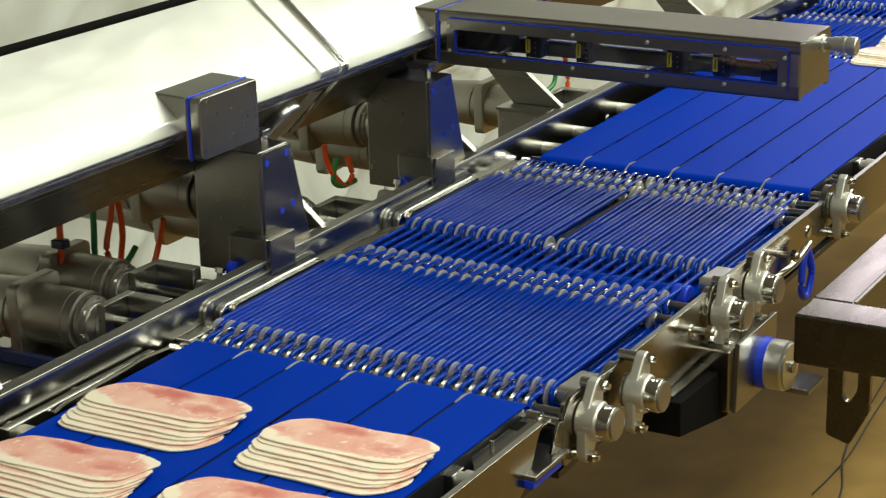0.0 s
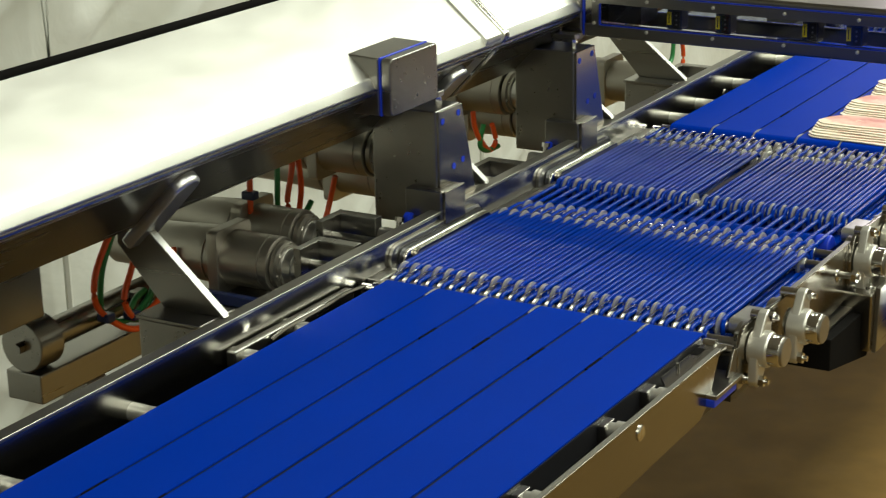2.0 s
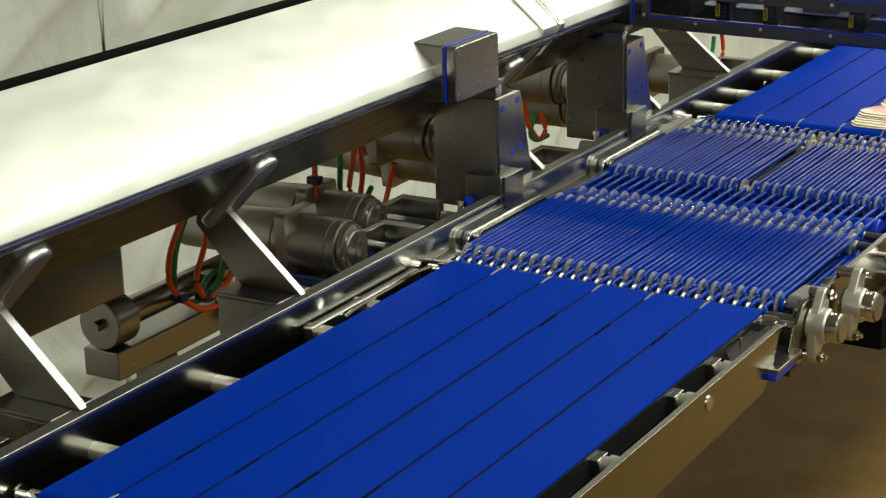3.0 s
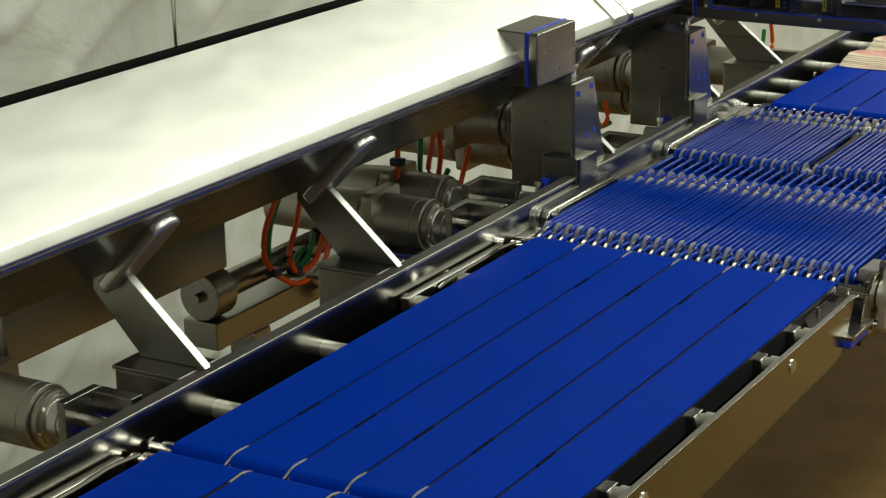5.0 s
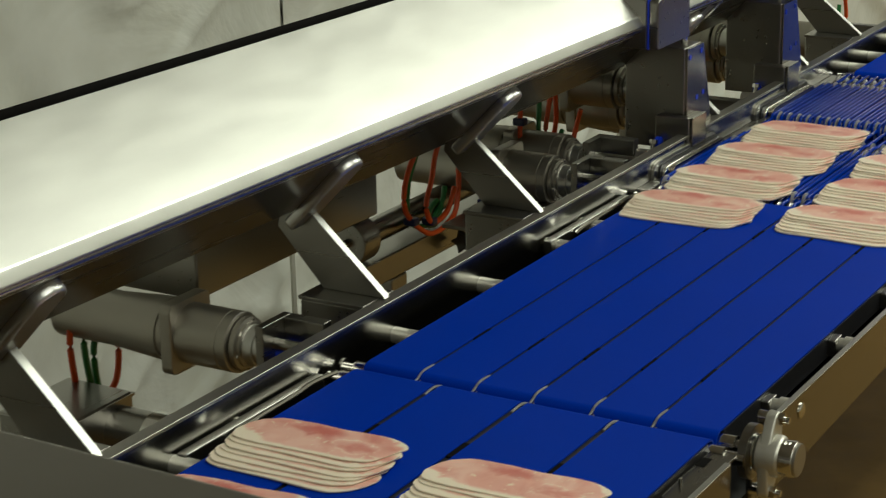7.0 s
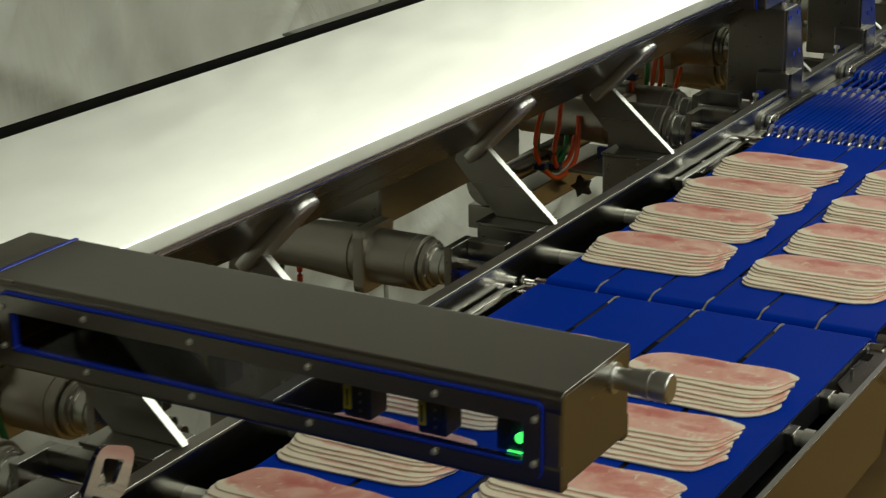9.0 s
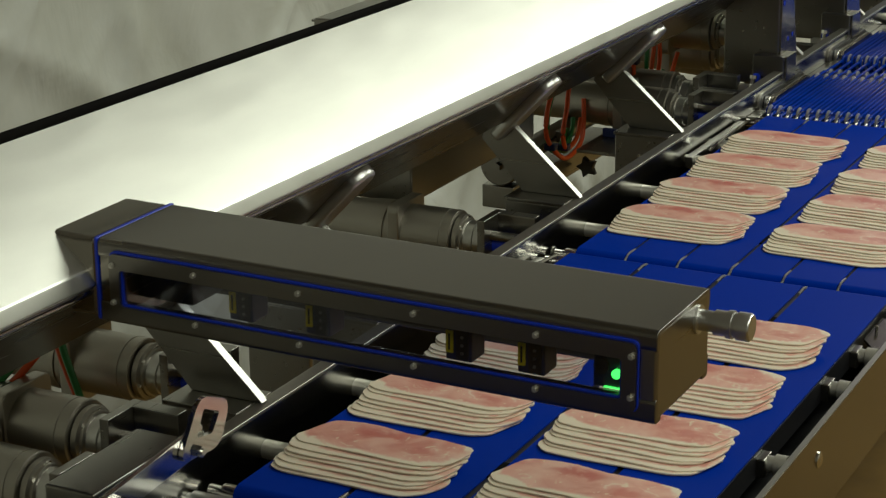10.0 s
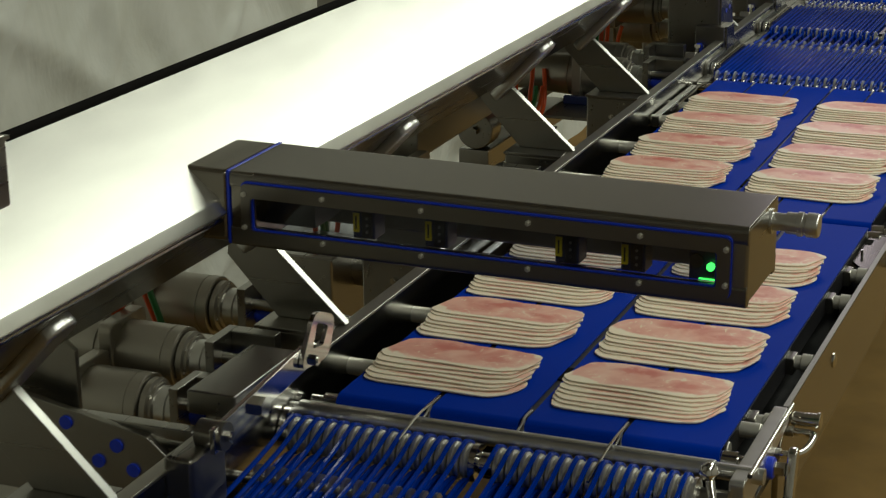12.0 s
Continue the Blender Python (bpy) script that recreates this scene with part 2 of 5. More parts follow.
def box(x0, x1, y0, y1, z0, z1, r=0.0, bm=None):
    bm = bm or bmesh.new()
    m = Matrix.LocRotScale(((x0 + x1) / 2, (y0 + y1) / 2, (z0 + z1) / 2), None, (abs(x1 - x0), abs(y1 - y0), abs(z1 - z0)))
    vs = bmesh.ops.create_cube(bm, size=1, matrix=m)["verts"]
    if r:
        es = list({e for v in vs for e in v.link_edges})
        bmesh.ops.bevel(bm, geom=es, offset=r, segments=2, profile=0.5, affect="EDGES")
    return bm


def cyl(p, q, r, seg=20, r2=None, bm=None, bevel=0.0):
    bm = bm or bmesh.new()
    p, q = Vector(p), Vector(q)
    turn = (q - p).to_track_quat("Z", "Y").to_matrix().to_4x4()
    vs = bmesh.ops.create_cone(bm, cap_ends=True, segments=seg, radius1=r, radius2=r if r2 is None else r2, depth=(q - p).length,
                               matrix=Matrix.Translation((p + q) / 2) @ turn)["verts"]
    if bevel:
        es = [e for e in {e for v in vs for e in v.link_edges} if any(len(f.verts) > 4 for f in e.link_faces)]
        bmesh.ops.bevel(bm, geom=es, offset=bevel, segments=2, profile=0.5, affect="EDGES")
    return bm


def prism(points, axis, a, b, r=0.0, bm=None):
    """A polygon (two coordinates, the axis left out) drawn out along an axis from a to b."""
    bm = bm or bmesh.new()
    n = "xyz".index(axis)

    def place(u, v, w):
        c = [u, v]
        c.insert(n, w)
        return bm.verts.new(c)

    lo, hi = [place(u, v, a) for u, v in points], [place(u, v, b) for u, v in points]
    k = len(points)
    faces = [bm.faces.new(lo), bm.faces.new(hi[::-1])]
    faces += [bm.faces.new((lo[i], hi[i], hi[(i + 1) % k], lo[(i + 1) % k])) for i in range(k)]
    bmesh.ops.recalc_face_normals(bm, faces=faces)
    if r:
        es = list({e for f in faces for e in f.edges})
        bmesh.ops.bevel(bm, geom=es, offset=r, segments=2, profile=0.5, affect="EDGES")
    return bm


def rounded(points, r, steps=5):
    """The polygon with its corners rounded."""
    out = []
    k = len(points)
    for i in range(k):
        p, a, b = Vector(points[i]), Vector(points[i - 1]), Vector(points[(i + 1) % k])
        ra = min(r, (a - p).length * 0.45, (b - p).length * 0.45)
        s, e = p + (a - p).normalized() * ra, p + (b - p).normalized() * ra
        for j in range(steps + 1):
            t = j / steps
            out.append(tuple(s * (1 - t) ** 2 + p * 2 * t * (1 - t) + e * t * t))
    return out


def tube(points, r, seg=8, steps=6, bm=None, closed=False):
    """A round cord along a smooth line through the points."""
    bm = bm or bmesh.new()
    pts = [Vector(p) for p in points]
    line = []
    k = len(pts)
    spans = k if closed else k - 1
    for i in range(spans):
        if closed:
            p0, p1, p2, p3 = pts[i - 1], pts[i], pts[(i + 1) % k], pts[(i + 2) % k]
        else:
            p0, p1, p2, p3 = pts[max(i - 1, 0)], pts[i], pts[i + 1], pts[min(i + 2, k - 1)]
        for j in range(steps):
            t = j / steps
            line.append(0.5 * (2 * p1 + (p2 - p0) * t + (2 * p0 - 5 * p1 + 4 * p2 - p3) * t * t + (3 * p1 - p0 - 3 * p2 + p3) * t ** 3))
    if not closed:
        line.append(pts[-1])
    rings = []
    m = len(line)
    for i, p in enumerate(line):
        d = (line[(i + 1) % m] - line[i - 1]) if closed else (line[min(i + 1, m - 1)] - line[max(i - 1, 0)])
        q = d.to_track_quat("Z", "Y")
        rings.append([bm.verts.new(p + q @ Vector((r * math.cos(2 * math.pi * s / seg), r * math.sin(2 * math.pi * s / seg), 0))) for s in range(seg)])
    for i in range(m if closed else m - 1):
        a, b = rings[i], rings[(i + 1) % m]
        for s in range(seg):
            bm.faces.new((a[s], a[(s + 1) % seg], b[(s + 1) % seg], b[s]))
    if not closed:
        bm.faces.new(rings[0])
        bm.faces.new(rings[-1][::-1])
    return bm


def lathe(profile, axis, centre, seg=24, bm=None):
    """Rings of (distance along the axis, radius), closed at both ends."""
    bm = bm or bmesh.new()
    n = "xyz".index(axis)
    rings = []
    for d, r in profile:
        ring = []
        for s in range(seg):
            c = [r * math.cos(2 * math.pi * s / seg), r * math.sin(2 * math.pi * s / seg)]
            c.insert(n, d)
            ring.append(bm.verts.new(Vector(c) + Vector(centre)))
        rings.append(ring)
    for a, b in zip(rings, rings[1:]):
        for s in range(seg):
            bm.faces.new((a[s], a[(s + 1) % seg], b[(s + 1) % seg], b[s]))
    bm.faces.new(rings[0])
    bm.faces.new(rings[-1][::-1])
    return bm


def bolt(name, parent, at, axis, r=0.005, h=0.004, mat=None):
    d = Vector([1.0 if a == axis[-1] else 0.0 for a in "xyz"]) * (-1 if axis[0] == "-" else 1)
    bm = cyl(at, Vector(at) + d * h, r, 6)
    cyl(Vector(at) + d * h, Vector(at) + d * (h + 0.002), r * 0.6, 10, bm=bm)
    return part(name, bm, mat or POLISH, parent)


# ---- the hall ----
solid("floor", box(-1.6, 5.2, -7.2, 11.2, -0.1, 0.0), FLOORM, "tan epoxy hall floor with scuffs", kind="structure")
solid("ceiling", box(-1.6, 5.2, -7.2, 11.2, 4.4, 4.5), PLAIN, "plain dark hall ceiling", kind="structure")
solid("wall_east", box(5.0, 5.2, -7.0, 11.0, 0.0, 4.4), PLAIN, "plain grey hall wall", kind="structure")
solid("wall_north", box(-1.6, 5.2, 11.0, 11.2, 0.0, 4.4), PLAIN, "plain grey hall wall", kind="structure")
solid("wall_south", box(-1.6, 5.2, -7.2, -7.0, 0.0, 4.4), PLAIN, "plain grey hall wall", kind="structure")


def sheet_wall():
    bm = bmesh.new()
    ny, nz = 640, 100
    rows = []
    for i in range(ny + 1):
        y = -7.0 + 16.0 * i / ny
        row = []
        for j in range(nz + 1):
            z = 2.1 * j / nz
            d = 0.05 * noise.noise((y * 0.7, z * 0.6, 1.3)) + 0.02 * noise.noise((y * 3.1, z * 2.0, 5.1))
            d += 0.028 * max(0.0, 1 - 5 * abs(noise.noise((y * 1.1 + z * 1.6, z * 0.9 - y * 0.5, 7.7)))) ** 2 * (0.5 + noise.noise((y, z, 2.2)))
            d += 0.018 * max(0.0, 1 - 6 * abs(noise.noise((y * 2.4 - z * 2.2, z * 1.7, 4.1)))) ** 2
            for f, q, a in ((2.6, 0.7, 0.016), (4.1, -0.9, 0.012), (6.5, 0.3, 0.007)):
                d += a * max(0.0, 1 - 9 * abs(noise.noise((y * f * 0.6 + z * f * q, z * f * 0.7 - y * f * 0.25 * q, f)))) * max(0.0, 0.3 + noise.noise((y * 0.9, z * 1.1, f + 5)))
            d += 0.008 * noise.noise((y * 9.0 + z * 4, z * 3.0, 9.7)) + 0.02 * abs(noise.noise((y * 1.7 - z * 0.8, z * 1.2 + y * 0.4, 3.3)))
            row.append(bm.verts.new((-1.36 + d, y, z)))
        rows.append(row)
    for a, b in zip(rows, rows[1:]):
        for j in range(nz):
            bm.faces.new((a[j], a[j + 1], b[j + 1], b[j]))
    ob = solid("wall_west", bm, SHEET, "creased off-white plastic sheeting hung as a wall", kind="structure", angle=180)
    for y in (-3.1, -1.2, 0.74, 2.6):
        part("sheet_seam", tube([(-1.30, y, 0), (-1.31, y + 0.01, 1.2), (-1.29, y, 1.6), (-1.31, y - 0.01, 2.1)], 0.008, 6, 4), SHEET, ob)
    return ob


sheet_wall()
solid("wall_west_back", box(-1.6, -1.5, -7.0, 11.0, 0.0, 4.4), PLAIN, "plain wall behind the sheeting", kind="structure")

# ---- the long housing above the drives ----
SLOPE = 0.0058  # the housing climbs a little towards the infeed


def rise(y):
    return SLOPE * (0.15 - y)


def sheared(bm):
    for v in bm.verts:
        v.co.z += rise(v.co.y)
    return bm


EDGE_F, EDGE_B, EDGE_L = (-0.076, 1.264), (-0.228, 1.392), (-0.188, 1.149)


def housing():
    root = thing("tubular_housing", (-0.2, 0, 1.15), "long blasted stainless steel box housing with a sloping top", "machine housing")
    prof = rounded([(-0.0775, 1.2565), (-0.0860, 1.2724), EDGE_B, (-0.345, 1.27), EDGE_L], 0.002, 2)
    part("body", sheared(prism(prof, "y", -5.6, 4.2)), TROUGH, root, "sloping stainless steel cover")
    # The housing's own lower face, laid on separately in the shaded steel.
    part("lower_channel", sheared(prism(rounded([(-0.0795, 1.2555), (-0.1865, 1.1465), (-0.20, 1.155), (-0.10, 1.254)], 0.002, 2), "y", -5.6, 4.2)), SHADED_STEEL, root, "lower face in brushed steel, its shade put into the dark colour")
    part("edge_roll", sheared(tube([(-0.0900, -5.6, 1.2490), (-0.0900, -0.7, 1.2490), (-0.0900, 4.2, 1.2490)], 0.0072, 12, 2)), INNER, root, "rolled front edge")
    out = Vector((0.716, -0.698))
    for y, w, k, mat in ((0.432, 0.052, 0.006, TROUGH), (0.490, 0.007, 0.009, POLISH), (0.500, 0.007, 0.009, POLISH)):
        pts = [tuple(Vector(EDGE_F) + out * k + Vector((0.001, 0.004))), tuple(Vector(EDGE_B) + Vector((0.2, 0.9)) * k), (-0.352, 1.27), tuple(Vector(EDGE_L) + out * k)]
        part("coupling_band", prism(rounded(pts, 0.012, 6), "y", y, y + w, 0.002), mat, root, "raised polished band")
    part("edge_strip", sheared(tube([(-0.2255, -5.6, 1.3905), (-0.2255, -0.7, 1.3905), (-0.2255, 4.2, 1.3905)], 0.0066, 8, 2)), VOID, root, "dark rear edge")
    return root


housing()


def arm_stub(y, dy=0.138):
    """A short capped arm with a blue gasket."""
    root = thing("capped_arm", (-0.08, y + dy / 2, 1.218), "short steel arm stub with a bolted cover plate and blue gasket", "arm stub", "arm stubs on the housing")
    prof = [(-0.212, 1.212), (-0.072, 1.216), (-0.072, 1.304), (-0.212, 1.310)]
    part("body", prism(prof, "y", y, y + dy, 0.003), STEEL_X, root)
    part("gasket", box(-0.072, -0.068, y - 0.001, y + dy + 0.001, 1.215, 1.3055, 0.002), BLUE, root, "blue rubber gasket")
    plate = part("cover_plate", prism(rounded([(y, 1.216), (y + dy, 1.216), (y + dy, 1.304), (y, 1.304)], 0.007), "x", -0.068, -0.05, 0.003), STEEL_X, root)
    part("plate_edge", prism(rounded([(y + 0.001, 1.217), (y + dy - 0.001, 1.217), (y + dy - 0.001, 1.303), (y + 0.001, 1.303)], 0.007), "x", -0.066, -0.0545, 0), EDGE, plate)
    return root


arm_stub(0.090)


# ---- sensor beams ----
def sensor_beam(y, lit, lift, lean):
    """y: front face; the beam is 0.14 deep and hangs a little at its free end."""
    yb = y + 0.14
    root = thing("sensor_beam", (0.24, y + 0.07, 1.222), "brushed steel sensor beam with long window across the conveyor", "sensor beam", "sensor beams over the conveyor")
    part("top_cover", prism(rounded([(y, 1.288), (y, 1.309), (yb, 1.309), (yb, 1.288)], 0.006, 3), "x", -0.069, 0.55, 0.001), BEAM, root)
    for a, d in ((y, 1), (yb, -1)):
        part("bottom_lip", prism(rounded([(a, 1.222), (a, 1.246), (a + d * 0.010, 1.246), (a + d * 0.016, 1.222)], 0.004, 3), "x", -0.069, 0.55, 0.001), BEAM, root)
    part("end_block", box(0.522, 0.5505, y + 0.001, yb - 0.001, 1.2225, 1.3085, 0.004), STEEL, root)
    part("neck", box(-0.069, -0.036, y + 0.0005, yb - 0.0005, 1.2222, 1.3088, 0.003), PLATE, root)
    part("gasket", box(-0.0725, -0.069, y - 0.001, yb + 0.001, 1.221, 1.310, 0.003), BLUE, root, "blue rubber gasket")
    part("socket", box(-0.21, -0.0725, y + 0.0005, yb - 0.0005, 1.222, 1.3088, 0.006), PLATE, root, "flared steel socket on the housing")
    for yy, d in ((y, -1), (yb, 1)):
        ring = part("window_gasket", bmesh_frame(-0.0495, 0.5365, 1.2358, 1.3050, -0.0338, 0.5188, 1.2495, 1.2862, yy, yy + d * 0.003), BLUE, root, "blue window gasket")
        fr = part("window_frame", bmesh_frame(-0.0485, 0.5355, 1.236, 1.303, -0.036, 0.521, 1.2475, 1.2865, yy + d * 0.003, yy + d * 0.006), BEAM, root)
        pane = part("pane", box(-0.036, 0.521, yy + d * 0.0012, yy + d * 0.0028, 1.2472, 1.2868), PANE, root, "clear acrylic window pane")
        pane.visible_shadow = False
        for x in (-0.044, 0.057, 0.180, 0.308, 0.436, 0.531):
            for z in ((1.2955, 1.243) if abs(x - 0.24) < 0.25 else (1.291, 1.2515)):
                bolt("screw", fr, (x, yy + d * 0.006, z), "y" if d > 0 else "-y", 0.0034, 0.0024, CAST)
    for x in (0.094, 0.184, 0.340, 0.416):
        s = part("sensor", box(x - 0.006, x + 0.022, y + 0.010, y + 0.040, 1.249, 1.283, 0.002), NAVY, root, "small navy photoelectric sensor")
        lab = part("sensor_label", box(x - 0.005, x + 0.0025, y + 0.0085, y + 0.010, 1.257, 1.279), YELLOW, s, "yellow warning label")
        part("label_bar", box(x - 0.0022, x - 0.0002, y + 0.0081, y + 0.0085, 1.260, 1.276), BLACK, lab)
        part("sensor_face", box(x + 0.006, x + 0.019, y + 0.0085, y + 0.010, 1.252, 1.281), BLACK, s)
        for z in (1.258, 1.266, 1.274):
            part("dial", cyl((x + 0.0125, y + 0.0085, z), (x + 0.0125, y + 0.0075, z), 0.0017, 8), STEEL, s)
        part("sensor_bracket", box(x + 0.002, x + 0.018, y + 0.040, y + 0.13, 1.272, 1.286), DARK, root)
    part("terminal_block", box(-0.034, 0.03, y + 0.03, y + 0.1, 1.248, 1.284), BLACK, root)
    lamp = part("signal_unit", box(0.486, 0.519, y + 0.012, y + 0.05, 1.249, 1.285, 0.002), NAVY, root, "navy signal unit")
    part("lens", cyl((0.495, y + 0.012, 1.270), (0.495, y + 0.009, 1.270), 0.0075, 20), DARK, lamp)
    part("signal_label", box(0.488, 0.508, y + 0.0105, y + 0.012, 1.2815, 1.2845), YELLOW, lamp)
    if lit:
        part("led", lathe([(-0.003, 0.0046), (0.001, 0.0043), (0.003, 0.0028), (0.004, 0.001)][::-1], "y", (0.5115, y + 0.0085, 1.266), 16), LED, lamp, "glowing green light")
        # No second lamp: this strip glows as the LED's reflection.
        part("led_strip", box(0.498, 0.5165, y + 0.009, y + 0.011, 1.2502, 1.2516, 0.0005), LED, lamp, "glowing strip for the green light's reflection in the window")
    con = part("connector", lathe([(0.5505, 0.014), (0.553, 0.014), (0.553, 0.010), (0.568, 0.010), (0.568, 0.012), (0.580, 0.012), (0.5805, 0.0135), (0.586, 0.0135),
                                   (0.5865, 0.012), (0.590, 0.012), (0.5905, 0.0135), (0.602, 0.0135), (0.604, 0.012)], "x", (0, y + 0.105, 1.288), 20), SATIN, root, "nickel-plated cable connector")
    for ob in root.children:
        if ob.name.split(".")[0] in ("window_gasket", "window_frame", "pane", "sensor", "sensor_bracket", "terminal_block", "signal_unit"):
            ob.location.z -= 0.006
            ob.location.x -= 0.003
        if ob.name.startswith("bottom_lip"):
            ob.location.z -= 0.002
    root.location.z += lift
    root.rotation_euler = (0, lean, 0)
    root.scale = (1.012, 1.0, 1.03)
    return root


def bmesh_frame(x0, x1, z0, z1, a0, a1, c0, c1, ya, yb):
    """A flat frame with a rectangular opening, between ya and yb."""
    bm = bmesh.new()
    outer = rounded([(x0, z0), (x1, z0), (x1, z1), (x0, z1)], 0.008, 4)
    inner = rounded([(a0, c0), (a1, c0), (a1, c1), (a0, c1)], 0.004, 4)
    k = len(outer)
    v = [[bm.verts.new((p[0], y, p[1])) for p in ring] for ring in (outer, inner) for y in (ya, yb)]
    for i in range(k):
        j = (i + 1) % k
        bm.faces.new((v[0][i], v[0][j], v[2][j], v[2][i]))
        bm.faces.new((v[1][i], v[1][j], v[3][j], v[3][i]))
        bm.faces.new((v[0][i], v[0][j], v[1][j], v[1][i]))
        bm.faces.new((v[2][i], v[2][j], v[3][j], v[3][i]))
    return bm


sensor_beam(-2.045, True, 0.0075, 0.0095)
sensor_beam(0.787, False, -0.014, 0.004)


# ---- struts that carry the housing ----
def strut(y):
    root = thing("housing_strut", (-0.11, y, 0.94), "slanted steel strut plate between the rail and the housing", "strut", "struts under the housing")
    ring = [(-0.026, -0.030), (0.026, -0.030)] + [(0.026 * math.cos(a * math.pi / 12), 0.092 + 0.026 * math.sin(a * math.pi / 12)) for a in range(13)]
    tab = prism(ring, "z", -0.004, 0.016, 0.0055)
    up = rise(y)
    slope = Matrix(((0, 0.698, 0.716, -0.1865), (1, 0, 0, y), (0, 0.716, -0.698, 1.1465 + up), (0, 0, 0, 1)))
    bmesh.ops.transform(tab, matrix=slope, verts=tab.verts)
    part("mounting_tab", tab, SATIN, root, "rounded welded tab")
    shape = [(-0.183, 1.146 + up), (-0.055, 1.036), (-0.158, 1.036), (-0.232, 1.118), (-0.228, 1.138 + up), (-0.215, 1.150 + up)]
    pl = part("plate", prism(shape, "y", y - 0.006, y + 0.006, 0.0012), STEEL_X, root)
    d = Vector((0.128, -0.110 - up)).normalized()
    nrm = Vector((-d[1], d[0])) * 0.0008
    a, b = Vector((-0.180, 1.1435 + up)), Vector((-0.058, 1.0385))
    part("cut_edge", prism([tuple(a), tuple(a + nrm), tuple(b + nrm), tuple(b)], "y", y - 0.0062, y + 0.0062), EDGE, pl, "bright cut edge")
    part("pedestal", box(-0.172, -0.066, y - 0.045, y + 0.03, 0.86, 1.031, 0.003), STEEL, root)
    part("lip", box(-0.174, -0.066, y - 0.047, y + 0.032, 1.0305, 1.036, 0.001), STEEL, root)
    bolt("bolt", root, (-0.118, y - 0.045, 0.995), "-y", 0.006, 0.006)
    return root


for yy in (-0.336, 0.392, 0.874, 1.217, -0.803, -1.42, -1.765, -2.36, 2.0):
    strut(yy)


# ---- guide brackets beside the cord conveyors ----
def bracket(y):
    root = thing("drive_bracket", (-0.12, y + 0.05, 0.97), "tall tapered steel bracket block beside the cord conveyor", "bracket", "drive brackets")
    face = [(y, 1.19), (y + 0.075, 1.19), (y + 0.118, 1.03), (y + 0.118, 1.0), (y, 1.0)]
    part("block", prism(face, "x", -0.182, -0.063, 0.003), STEEL, root)
    side = part("side_plate", prism([(y + 0.001, 1.189), (y + 0.074, 1.189), (y + 0.116, 1.032), (y + 0.116, 1.0), (y + 0.001, 1.0)], "x", -0.063, -0.058, 0.001), PLATE, root, "smooth side plate")
    # Open holes without plugs; the blue reflection in them is painted on.
    for dy, z in ((0.012, 1.172), (0.062, 1.176), (0.045, 1.092), (0.074, 1.096)):
        part("hole", cyl((-0.0585, y + dy, z), (-0.0572, y + dy, z), 0.0055, 14), BLUE, side, "countersunk hole, a blue reflection put into its colour")
    low = part("lower_box", box(-0.112, -0.044, y - 0.020, y + 0.046, 0.985, 1.066, 0.003), STEEL_X, root)
    part("end_plate", box(-0.044, -0.038, y - 0.018, y + 0.045, 0.985, 1.066, 0.001), PLATE, low, "smooth end plate")
    part("plate_edge", box(-0.0434, -0.0386, y - 0.014, y + 0.044, 1.0655, 1.0668), EDGE, low)
    part("top_bolt", cyl((-0.085, y + 0.045, 1.19), (-0.085, y + 0.045, 1.205), 0.006, 6), POLISH, root)
    part("top_arm", box(-0.125, -0.078, y + 0.035, y + 0.055, 1.203, 1.213, 0.002), STEEL, root)
    part("blue_knob", lathe([(-0.106, 0.004), (-0.104, 0.011), (-0.095, 0.011), (-0.093, 0.004)], "x", (0, y - 0.03, 1.018), 16), BLUE, root, "blue plastic knob")
    part("knob_pin", cyl((-0.088, y - 0.03, 1.005), (-0.088, y - 0.03, 1.025), 0.0035, 8), POLISH, root)
    return root


one = bracket(0.240)
copy_thing(one, pose(-0.12, 0.725 + 0.05, 0.97))


